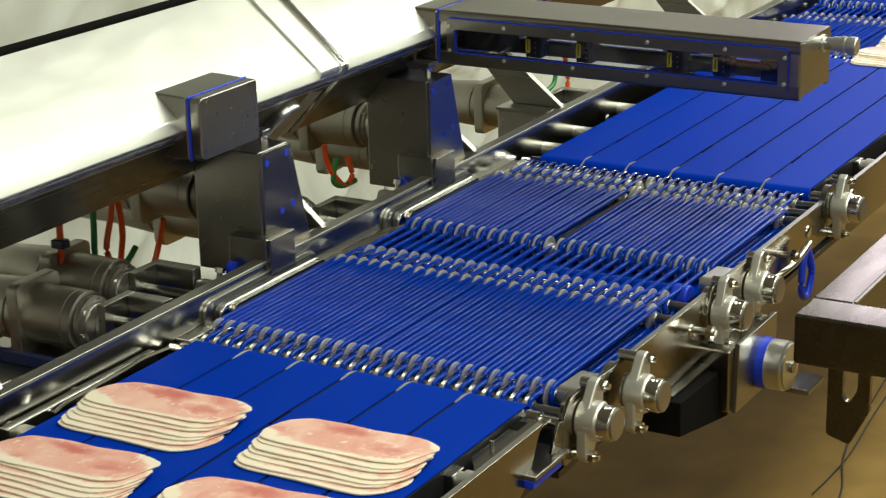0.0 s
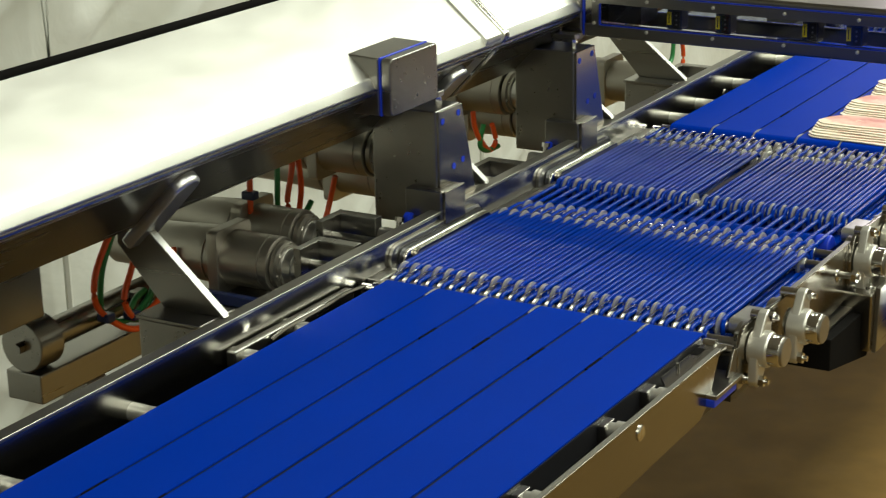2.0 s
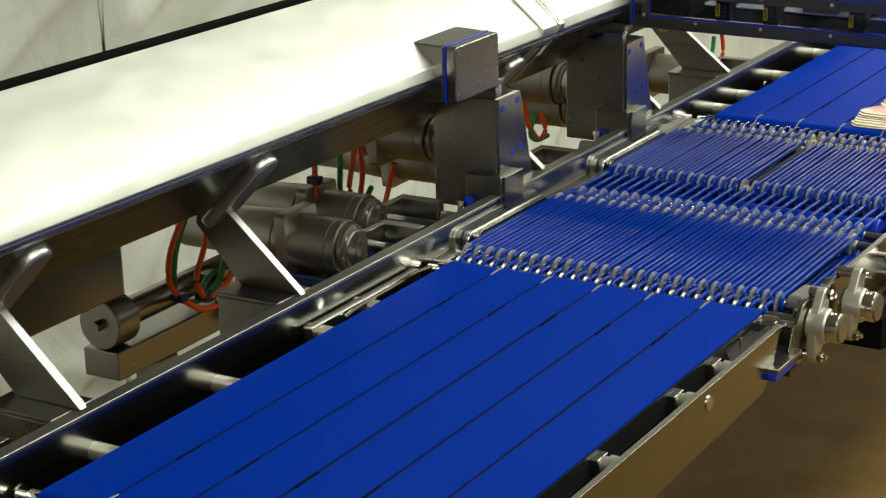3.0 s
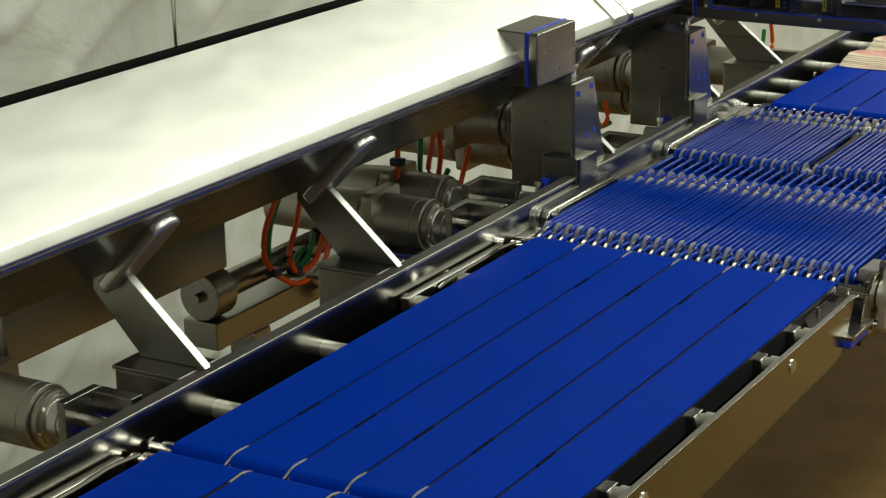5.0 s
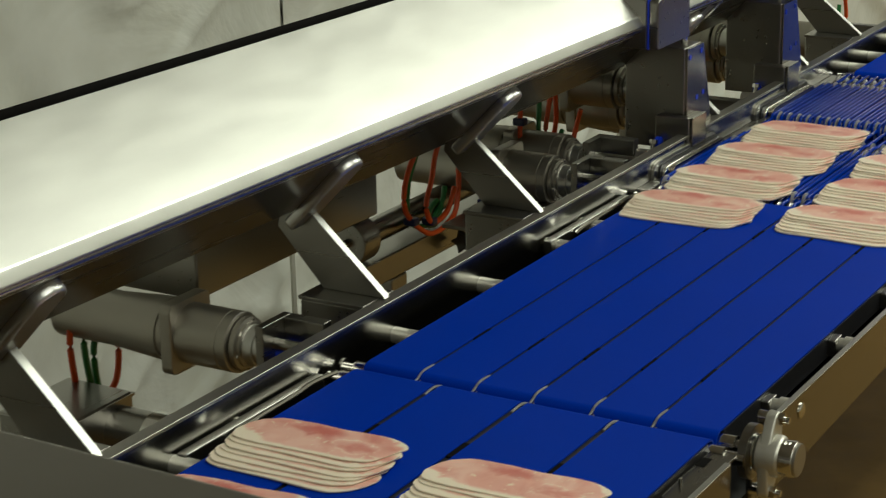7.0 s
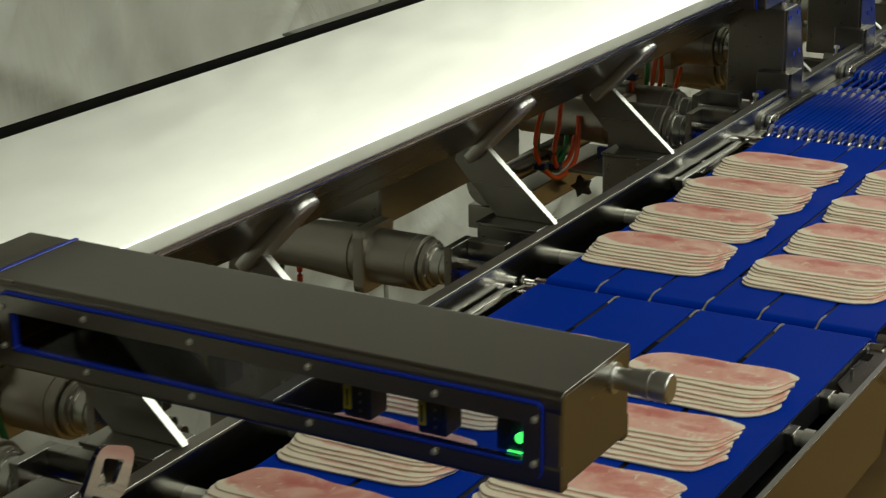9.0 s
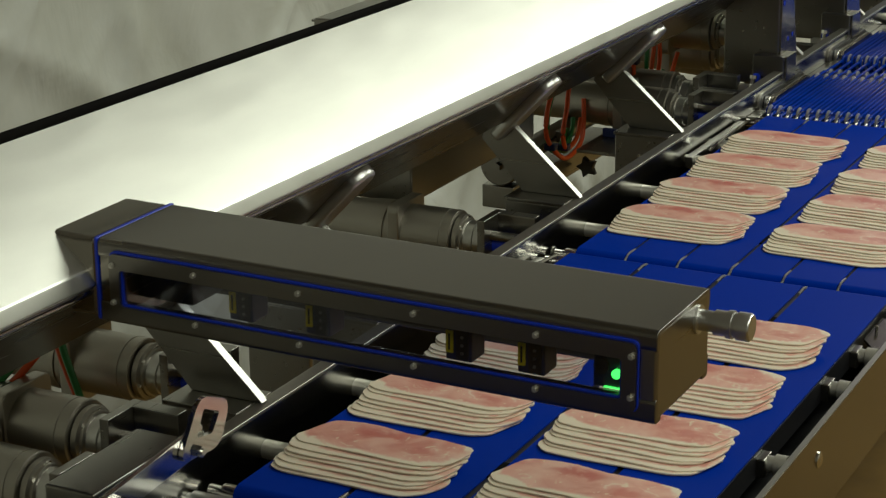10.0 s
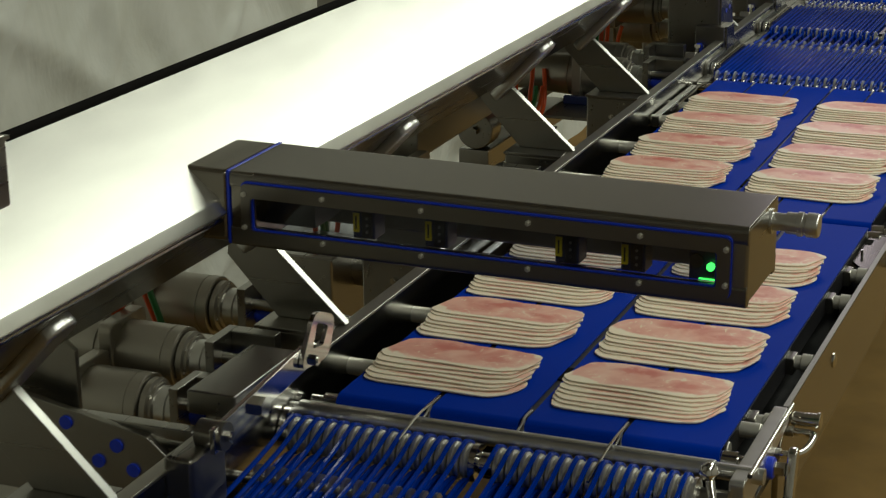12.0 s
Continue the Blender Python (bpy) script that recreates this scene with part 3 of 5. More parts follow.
# ---- drives ----
def gear_motor(y, z, x=0.0):
    root = thing("gear_motor", (-0.3 + x, y, z - 0.05), "round stainless steel gear motor with square flange and shaft", "motor", "conveyor drive motors")
    c = (x, y, z)
    part("motor_tube", lathe([(-0.53, 0.036), (-0.527, 0.040), (-0.43, 0.040), (-0.345, 0.046), (-0.334, 0.046), (-0.3335, 0.044), (-0.331, 0.044), (-0.3305, 0.046), (-0.322, 0.046)], "x", c, 32), MOTOR, root)
    fl = [(y - 0.047, z - 0.052), (y + 0.047, z - 0.052), (y + 0.047, z + 0.052), (y - 0.047, z + 0.052)]
    part("flange", prism(rounded(fl, 0.012, 3), "x", x - 0.322, x - 0.302, 0.002), MOTOR, root)
    part("gearbox", lathe([(-0.302, 0.0435), (-0.232, 0.0435), (-0.2315, 0.0425), (-0.230, 0.0425), (-0.2295, 0.0435), (-0.215, 0.0435), (-0.213, 0.041)], "x", c, 32), MOTOR, root)
    part("clamp_ring", lathe([(-0.213, 0.033), (-0.211, 0.038), (-0.203, 0.038), (-0.201, 0.033), (-0.197, 0.033), (-0.195, 0.030)], "x", c, 28), MOTOR, root, "stepped clamp ring")
    for a in range(6):
        t = a * math.pi / 3 + 0.3
        part("ring_screw", cyl((x - 0.203, y + 0.032 * math.cos(t), z + 0.032 * math.sin(t)), (x - 0.199, y + 0.032 * math.cos(t), z + 0.032 * math.sin(t)), 0.0035, 8), POLISH, root)
    part("shaft_sleeve", lathe([(-0.200, 0.029), (-0.180, 0.029), (-0.179, 0.027), (-0.160, 0.027)], "x", c, 28), SATIN, root)
    pl = part("bearing_plate", box(x - 0.163, x - 0.150, y - 0.040, y + 0.03, z - 0.03, z + 0.045, 0.001), STEEL, root)
    part("top_bridge", box(x - 0.150, x - 0.085, y + 0.010, y + 0.03, z + 0.012, z + 0.045, 0.001), STEEL, root)
    part("bridge_edge", box(x - 0.150, x - 0.085, y + 0.0088, y + 0.0098, z + 0.0425, z + 0.0447), EDGE, root)
    part("coupling", cyl((x - 0.150, y, z - 0.004), (x - 0.128, y, z - 0.004), 0.014, 16), BLUE, root, "blue coupling")
    part("drive_shaft", cyl((x - 0.150, y - 0.012, z + 0.014), (x - 0.050, y - 0.012, z + 0.014), 0.008, 14), STEEL_X, root)
    part("drive_shaft", cyl((x - 0.128, y, z - 0.004), (x - 0.045, y, z - 0.004), 0.010, 14), STEEL_X, root)
    return root


m0 = gear_motor(0.018, 0.982)
for yy, zz, xx in ((0.125, 0.992, -0.03), (-0.930, 0.985, 0.0), (0.33, 1.085, -0.02), (0.42, 1.02, -0.05), (0.80, 1.085, -0.02), (0.88, 1.02, -0.04), (0.56, 0.975, 0.0),
                   (-1.645, 0.990, -0.105), (-1.862, 0.995, -0.037), (-1.960, 0.965, -0.037), (1.40, 0.975, 0.0)):
    copy_thing(m0, pose(-0.3 + xx, yy, zz - 0.05))


def air_cylinder():
    root = thing("air_cylinder", (-0.43, -0.15, 0.83), "round steel air cylinder on a flat mounting bar", "cylinder")
    c = (-0.43, 0, 0.929)
    part("end_cap", lathe([(-0.338, 0.037), (-0.335, 0.040), (-0.290, 0.040), (-0.288, 0.037)], "y", c, 32), STEEL, root)
    part("cap_nut", cyl((-0.43, -0.338, 0.929), (-0.43, -0.350, 0.929), 0.009, 6), STEEL, root)
    part("barrel", lathe([(-0.288, 0.022), (0.12, 0.022)], "y", c, 24), STEEL, root)
    part("mounting_bar", box(-0.468, -0.400, -0.335, 0.17, 0.842, 0.888, 0.003), STEEL, root)
    part("foot", box(-0.45, -0.40, -0.24, -0.19, 0.80, 0.842, 0.004), STEEL, root)
    part("fitting", box(-0.41, -0.39, -0.115, -0.09, 0.925, 0.95, 0.003), STEEL, root)
    part("star_knob", prism([(-0.37 + 0.024 * (1 if i % 2 else 0.55) * math.cos(i * math.pi / 5), 0.86 + 0.024 * (1 if i % 2 else 0.55) * math.sin(i * math.pi / 5)) for i in range(10)], "y", -0.05, -0.035, 0.002), DARK, root, "dark star knob")
    return root


air_cylinder()


def drive_shelf():
    root = thing("drive_shelf", (-0.2, -0.11, 0.94), "flat steel drive shelf with a blue edge strip behind the rail", "shelf")
    part("plate", box(-0.34, -0.06, -0.17, 0.16, 0.925, 0.932, 0.001), STEEL, root)
    part("edge_strip", box(-0.33, -0.17, -0.062, -0.050, 0.932, 0.950, 0.002), NAVY, root, "dark blue edge strip")
    return root


drive_shelf()


def rail_fitting(y):
    root = thing("rail_fitting", (-0.09, y, 0.99), "small steel clamp fitting with a slanted bolt behind the rail", "fitting", "clamp fittings behind the rail")
    part("arm", box(-0.120, -0.058, y - 0.008, y + 0.008, 0.990, 1.000, 0.001), STEEL, root)
    part("saddle", prism(rounded([(y - 0.024, 1.000), (y + 0.020, 1.000), (y + 0.010, 1.018), (y - 0.012, 1.022)], 0.006, 3), "x", -0.112, -0.088, 0.002), MOTOR, root)
    part("bolt", cyl((-0.092, y + 0.012, 1.004), (-0.092, y + 0.020, 1.030), 0.0045, 10), POLISH, root, "polished slanted bolt")
    part("bolt_head", cyl((-0.092, y + 0.019, 1.026), (-0.092, y + 0.0212, 1.033), 0.0075, 6), POLISH, root)
    part("nut", cyl((-0.088, y - 0.004, 1.006), (-0.080, y - 0.004, 1.006), 0.0075, 6), POLISH, root)
    return root


rail_fitting(0.150)
rail_fitting(0.652)


def floor_cables():
    for pts in (((0.226, 1.918, 0.004), (0.232, 2.05, 0.004), (0.231, 2.171, 0.004), (0.214, 2.36, 0.004), (0.201, 2.542, 0.004), (0.19, 2.9, 0.004)),
                ((0.290, 1.90, 0.004), (0.274, 1.983, 0.004), (0.235, 2.10, 0.004), (0.217, 2.183, 0.008), (0.196, 2.30, 0.010), (0.186, 2.417, 0.004), (0.15, 2.8, 0.004))):
        root = thing("floor_cable", pts[0], "thin black cable lying on the floor", "cable", "cables on the floor")
        part("cable", tube(pts, 0.0022, 6, 5), BLACK, root)


floor_cables()


def hose_bundle(name, runs, clip, label):
    root = thing(name, runs[0][0][0], label, "hoses", "air hose bundles")
    for pts, mat in runs:
        part("hose", tube(pts, 0.0050, 8, 6), mat, root, "orange air hose" if mat is ORANGE else "green air hose")
    for c in clip:
        part("hose_clip", box(c[0] - 0.012, c[0] + 0.012, c[1] - 0.009, c[1] + 0.009, c[2] - 0.007, c[2] + 0.007, 0.003), NAVY, root, "dark blue hose clip")
    return root


hose_bundle("air_hoses", [([(-0.36, -0.16, 1.12), (-0.38, -0.192, 1.055), (-0.38, -0.225, 1.005), (-0.378, -0.221, 0.957), (-0.375, -0.149, 0.904), (-0.375, -0.07, 0.915), (-0.38, -0.041, 0.956), (-0.385, -0.03, 1.0)], ORANGE),
                          ([(-0.36, -0.09, 1.12), (-0.375, -0.122, 1.052), (-0.37, -0.150, 1.005), (-0.365, -0.179, 0.964), (-0.37, -0.150, 0.925), (-0.375, -0.09, 0.93), (-0.38, -0.055, 0.965)], ORANGE),
                          ([(-0.37, -0.15, 1.12), (-0.385, -0.181, 1.047), (-0.388, -0.201, 1.0), (-0.385, -0.205, 0.942), (-0.385, -0.150, 0.918), (-0.385, -0.095, 0.941), (-0.388, -0.075, 0.97)], GREEN),
                          ([(-0.39, -0.10, 0.95), (-0.385, -0.13, 0.945), (-0.38, -0.155, 0.925), (-0.385, -0.115, 0.912), (-0.388, -0.085, 0.945)], GREEN)],
            [(-0.378, -0.208, 0.942), (-0.375, -0.152, 0.928)], "looped orange and green air hoses with blue clips")
hose_bundle("air_hoses", [([(-0.33, 0.105, 1.15), (-0.33, 0.105, 1.083), (-0.33, 0.101, 1.0)], ORANGE), ([(-0.33, 0.185, 1.12), (-0.332, 0.183, 1.06), (-0.33, 0.181, 0.999), (-0.31, 0.19, 0.96)], GREEN),
                          ([(-0.33, 0.228, 1.10), (-0.331, 0.222, 1.063), (-0.33, 0.206, 1.018), (-0.328, 0.217, 0.983), (-0.33, 0.222, 0.95)], ORANGE), ([(-0.325, 0.232, 1.10), (-0.325, 0.240, 1.04), (-0.328, 0.237, 1.0), (-0.33, 0.225, 0.95)], ORANGE),
                          ([(-0.33, 0.225, 0.975), (-0.328, 0.25, 0.985), (-0.33, 0.275, 1.0)], GREEN), ([(-0.32, 0.335, 1.03), (-0.33, 0.333, 0.99), (-0.33, 0.312, 0.955), (-0.33, 0.28, 0.94)], ORANGE)], [(-0.33, 0.104, 1.056)], "orange and green air hoses hanging by a drive")
hose_bundle("air_hoses", [([(-0.27, 0.725, 1.06), (-0.27, 0.73, 1.031), (-0.27, 0.75, 1.001), (-0.27, 0.785, 0.972), (-0.27, 0.81, 0.985), (-0.27, 0.796, 1.02)], ORANGE), ([(-0.265, 0.755, 1.03), (-0.27, 0.749, 0.991), (-0.27, 0.775, 0.974), (-0.27, 0.82, 0.972)], GREEN),
                          ([(-0.20, 1.52, 1.06), (-0.20, 1.534, 1.011), (-0.20, 1.52, 0.96)], ORANGE), ([(-0.20, 1.48, 1.05), (-0.20, 1.47, 1.015), (-0.20, 1.431, 1.005)], GREEN)], [], "orange and green air hoses behind a bracket")
hose_bundle("air_hoses", [([(-0.50, -0.945, 1.03), (-0.50, -0.958, 0.98), (-0.50, -0.963, 0.936), (-0.50, -0.955, 0.872), (-0.5, -0.94, 0.84)], ORANGE), ([(-0.50, -0.92, 1.02), (-0.50, -0.93, 0.98), (-0.50, -0.933, 0.926), (-0.50, -0.922, 0.859), (-0.5, -0.91, 0.84)], GREEN),
                          ([(-0.50, -0.90, 0.95), (-0.50, -0.913, 0.92), (-0.50, -0.911, 0.87), (-0.5, -0.90, 0.84)], GREEN), ([(-0.50, -0.862, 0.94), (-0.50, -0.858, 0.90), (-0.50, -0.866, 0.86), (-0.50, -0.885, 0.84)], ORANGE)],
            [(-0.50, -0.94, 0.975), (-0.50, -0.903, 0.845)], "orange and green air hoses hanging behind a motor")
hose_bundle("air_hoses", [([(-0.415, -1.725, 1.11), (-0.398, -1.725, 1.038), (-0.385, -1.725, 1.001), (-0.369, -1.725, 0.960), (-0.36, -1.725, 0.92)], ORANGE),
                          ([(-0.40, -1.735, 1.11), (-0.382, -1.735, 1.040), (-0.368, -1.735, 0.999), (-0.355, -1.735, 0.962), (-0.345, -1.735, 0.92)], GREEN),
                          ([(-0.335, -1.80, 1.10), (-0.352, -1.835, 1.063), (-0.374, -1.85, 1.036), (-0.396, -1.86, 1.020), (-0.42, -1.87, 0.99)], ORANGE),
                          ([(-0.345, -1.81, 1.10), (-0.378, -1.855, 1.048), (-0.402, -1.86, 1.025), (-0.43, -1.87, 1.0)], GREEN)],
            [(-0.403, -1.862, 1.022)], "orange and green air hoses beneath the housing")


def tray_box(name, x0, x1, y0, y1, z0, z1, label):
    root = thing(name, ((x0 + x1) / 2, (y0 + y1) / 2, z0), label, "control box")
    part("body", box(x0, x1, y0, y1, z0, z1, 0.004), STEEL, root)
    part("rim", box(x0 - 0.002, x1 + 0.002, y0 - 0.002, y1 + 0.002, z1 - 0.006, z1 - 0.002), STEEL, root)
    return root


tray_box("hanging_box", -0.52, -0.33, -0.875, -0.39, 1.010, 1.19, "long steel box hanging under the housing")
tray_box("rear_box", -0.58, -0.335, -0.76, 0.3, 1.18, 1.283, "flat grey steel box behind the housing")
tray_box("valve_box", -0.52, -0.40, -1.10, -0.95, 0.0, 0.885, "tall narrow steel valve cabinet behind the rail")
tray_box("top_box", -0.27, -0.15, -2.75, -2.37, 1.362, 1.44, "rounded steel box on the housing edge")


def air_knuckle():
    root = thing("round_drive_end", (-0.30, -1.0, 0.80), "short round steel drive end on the valve cabinet", "drive end")
    part("body", lathe([(-0.40, 0.036), (-0.34, 0.036), (-0.335, 0.040), (-0.31, 0.040), (-0.295, 0.030)], "x", (0, -0.985, 0.838), 28), STEEL_X, root)
    part("cone", lathe([(-0.3355, 0.0405), (-0.311, 0.0405)], "x", (0, -0.985, 0.838), 28), POLISH, root)


air_knuckle()

# ---- conveyor frame ----
def rails():
    root = thing("side_rail", (-0.05, 0, 0.9), "long flat steel side rail beside the belts", "rail")
    part("top_flange", box(-0.066, -0.045, -3.4, 3.6, 1.030, 1.035, 0.0012), MOTOR, root, "narrow top flange")
    part("rail_web", box(-0.058, -0.047, -3.4, 3.6, 0.90, 1.030, 0.001), INNER, root, "smooth inner wall")
    for y in (-3.3, 3.5):
        part("leg", box(-0.07, -0.03, y - 0.03, y + 0.03, 0.0, 0.90, 0.002), STEEL, root)
    part("ledge", box(-0.047, -0.024, 0.0, 1.0, 0.978, 0.990, 0.002), STEEL, root)
    for a, b in ((0.085, 0.345), (0.57, 0.83)):
        part("step_plate", prism(rounded([(a - 0.025, 0.962), (b, 0.962), (b, 1.020), (a - 0.025, 1.020)], 0.026, 6), "x", -0.047, -0.041, 0.001), STEEL, root)
        # Black plate inset for the shade of the slot's recess.
        part("slot_seal", prism(rounded([(a - 0.006, 0.968), (b, 0.968), (b, 1.014), (a - 0.006, 1.014)], 0.022, 6), "x", -0.041, -0.038), BLACK, root)
        part("slot_plate", prism(rounded([(a, 0.970), (b, 0.970), (b, 1.010), (a, 1.010)], 0.020, 6), "x", -0.041, -0.030, 0.003), POLISH, root, "polished slot plate")
        part("slot_guide", prism(rounded([(a + 0.022, 0.974), (b, 0.974), (b, 1.007), (a + 0.022, 1.007)], 0.016, 6), "x", -0.030, -0.024, 0.001), PLATE, root)
    for y in (-0.06, -1.0):
        part("spring_guide", tube([(-0.012, y, 1.002), (-0.016, y - 0.05, 1.004), (-0.014, y - 0.10, 1.003), (-0.018, y - 0.19, 0.999), (-0.024, y - 0.22, 0.990)], 0.003, 6, 5), POLISH, root, "bent guide wire")
        part("slide_strip", box(-0.043, -0.028, y - 0.30, y - 0.005, 0.975, 0.998, 0.003), STEEL, root)
    return root


rails()


def cross_bars():
    for y in (-0.21, -0.333, -0.554, -0.80, -1.17, -1.30, -1.56, -1.78, 1.12, 1.25, 1.45, 1.7):
        root = thing("cross_bar", (0.24, y, 0.97), "round steel cross bar under the belts", "cross bar", "cross bars under the belts")
        part("bar", lathe([(-0.047, 0.012), (-0.006, 0.012), (-0.005, 0.010), (0.520, 0.010), (0.521, 0.013), (0.535, 0.013)], "x", (0, y, 0.982), 18), CAST, root)
        part("collar", box(0.500, 0.512, y - 0.015, y + 0.015, 0.968, 0.992, 0.002), STEEL, root)
    bm = box(-0.036, 0.535, -1.92, -0.02, 0.915, 0.925, 0.001)
    solid("drip_pan", bm, DARK, "dark steel pan beneath the belts", "pan")
    solid("drip_pan", box(-0.036, 0.535, 0.0, 2.4, 0.90, 0.91, 0.001), DARK, "dark steel pan beneath the cords", "pan")


cross_bars()


def belt_ring(y0, y1, top, r, thick, xa, xb):
    """A belt strip as a thin closed band round two rollers."""
    bm = bmesh.new()
    loops = []
    for rr in (r, r - thick):
        loop = []
        for k in range(9):
            t = math.pi / 2 - math.pi * k / 8
            loop.append((y1 - r + rr * math.cos(t), top - r + rr * math.sin(t)))
        for k in range(9):
            t = -math.pi / 2 - math.pi * k / 8
            loop.append((y0 + r + rr * math.cos(t), top - r + rr * math.sin(t)))
        loops += [[bm.verts.new((x, u, v)) for u, v in loop] for x in (xa, xb)]
    k = len(loops[0])
    for i in range(k):
        j = (i + 1) % k
        for a, b in ((0, 1), (2, 3), (0, 2), (1, 3)):
            bm.faces.new((loops[a][i], loops[a][j], loops[b][j], loops[b][i]))
    return bm


def belt_conveyor(y0, y1, cuts, wide, gap=0.0027, dip=0.0):
    """Flat belt strips side by side round two end rollers."""
    root = thing("belt_conveyor", (0.25, (y0 + y1) / 2, 0.97), "flat conveyor of parallel blue belt strips", "conveyor", "flat belt conveyors")
    edges = [0.0] + cuts + [0.5]
    h = 0.030
    for i, (a, b) in enumerate(zip(edges, edges[1:])):
        g = wide if abs(a - 0.25) < 0.02 else gap
        g2 = wide if abs(b - 0.25) < 0.02 else gap
        a2, b2 = a + (g if i else 0), b - (g2 if i < len(edges) - 2 else 0)
        part("belt_strip", belt_ring(y0, y1, 1.0 - dip, h / 2, 0.0022, a2, b2), BELT, root)
    # Added block, black for the shade under and between the belt strips.
    part("slider_bed", box(-0.0012, 0.5012, y0 + 0.022, y1 - 0.022, 0.966 - dip, 0.9972 - dip), BLACK, root, "black block for the shade under the belt strips")
    for y in (y0 + 0.016, y1 - 0.016):
        part("end_roller", lathe([(-0.040, 0.008), (-0.022, 0.008), (-0.021, 0.012), (0.520, 0.012), (0.521, 0.008), (0.545, 0.008)], "x", (0, y, 0.983 - dip), 16), POLISH, root, "polished end roller")
    for c in cuts:
        w = 0.003 if abs(c - 0.25) > 0.02 else 0.005
        part("slide_bar", box(c - w, c + w, y0 + 0.02, y1 - 0.02, 0.975 - dip, 0.9965 - dip), DARK, root)
        # Black bars that carry the shade of open slots in their colour.
        for e in (y0 + 0.155, y1 - 0.20):
            part("gap_slot", box(c - w, c + w, e, e + 0.045, 0.9966 - dip, 0.9994 - dip, 0.0008), VOID, root, "black bar for the shade of a slot in the belt gap")
        for y, s in ((y0, 1), (y1, -1)):
            part("transfer_hook", tube([(c, y + s * 0.045, 0.9985 - dip), (c, y + s * 0.02, 1.000 - dip), (c, y + s * 0.002, 0.994 - dip), (c - 0.006, y - s * 0.004, 0.982 - dip)], 0.0017, 6, 4), SATIN, root, "small bent wire")
            part("transfer_hook", tube([(c, y + s * 0.018, 0.999 - dip), (c + 0.004, y + s * 0.002, 0.991 - dip), (c + 0.004, y - s * 0.003, 0.980 - dip)], 0.0014, 6, 4), SATIN, root)
    return root


SIX = [0.083, 0.167, 0.25, 0.333, 0.417]
FOUR = [0.125, 0.25, 0.375]
belt_conveyor(-0.957, -0.004, SIX, 0.003)
belt_conveyor(-1.925, -0.962, FOUR, 0.0045, 0.0042)
belt_conveyor(1.005, 1.99, SIX, 0.003)
belt_conveyor(2.85, 4.0, SIX, 0.003)


# ---- cord conveyors ----
def cord_loop(y0, y1, r, z, cord):
    n = 6
    h = 0.0049
    line = [(0, y0 + (y1 - y0) * i / 4, z) for i in range(5)]
    line += [(h * k / n, y1 + r * math.sin(math.pi * k / n), z - r + r * math.cos(math.pi * k / n)) for k in range(1, n)]
    line += [(h, y1 + (y0 - y1) * i / 4, z - 2 * r) for i in range(5)]
    line += [(h - h * k / n, y0 - r * math.sin(math.pi * k / n), z - r - r * math.cos(math.pi * k / n)) for k in range(1, n)]
    return tube(line, cord, 8, 1, closed=True)


PITCH = 0.0197


def piece(name, mesh, parent, at):
    ob = new(name, mesh)
    ob.parent = parent
    ob.location = Vector(at) - ORIGIN[parent]
    return ob


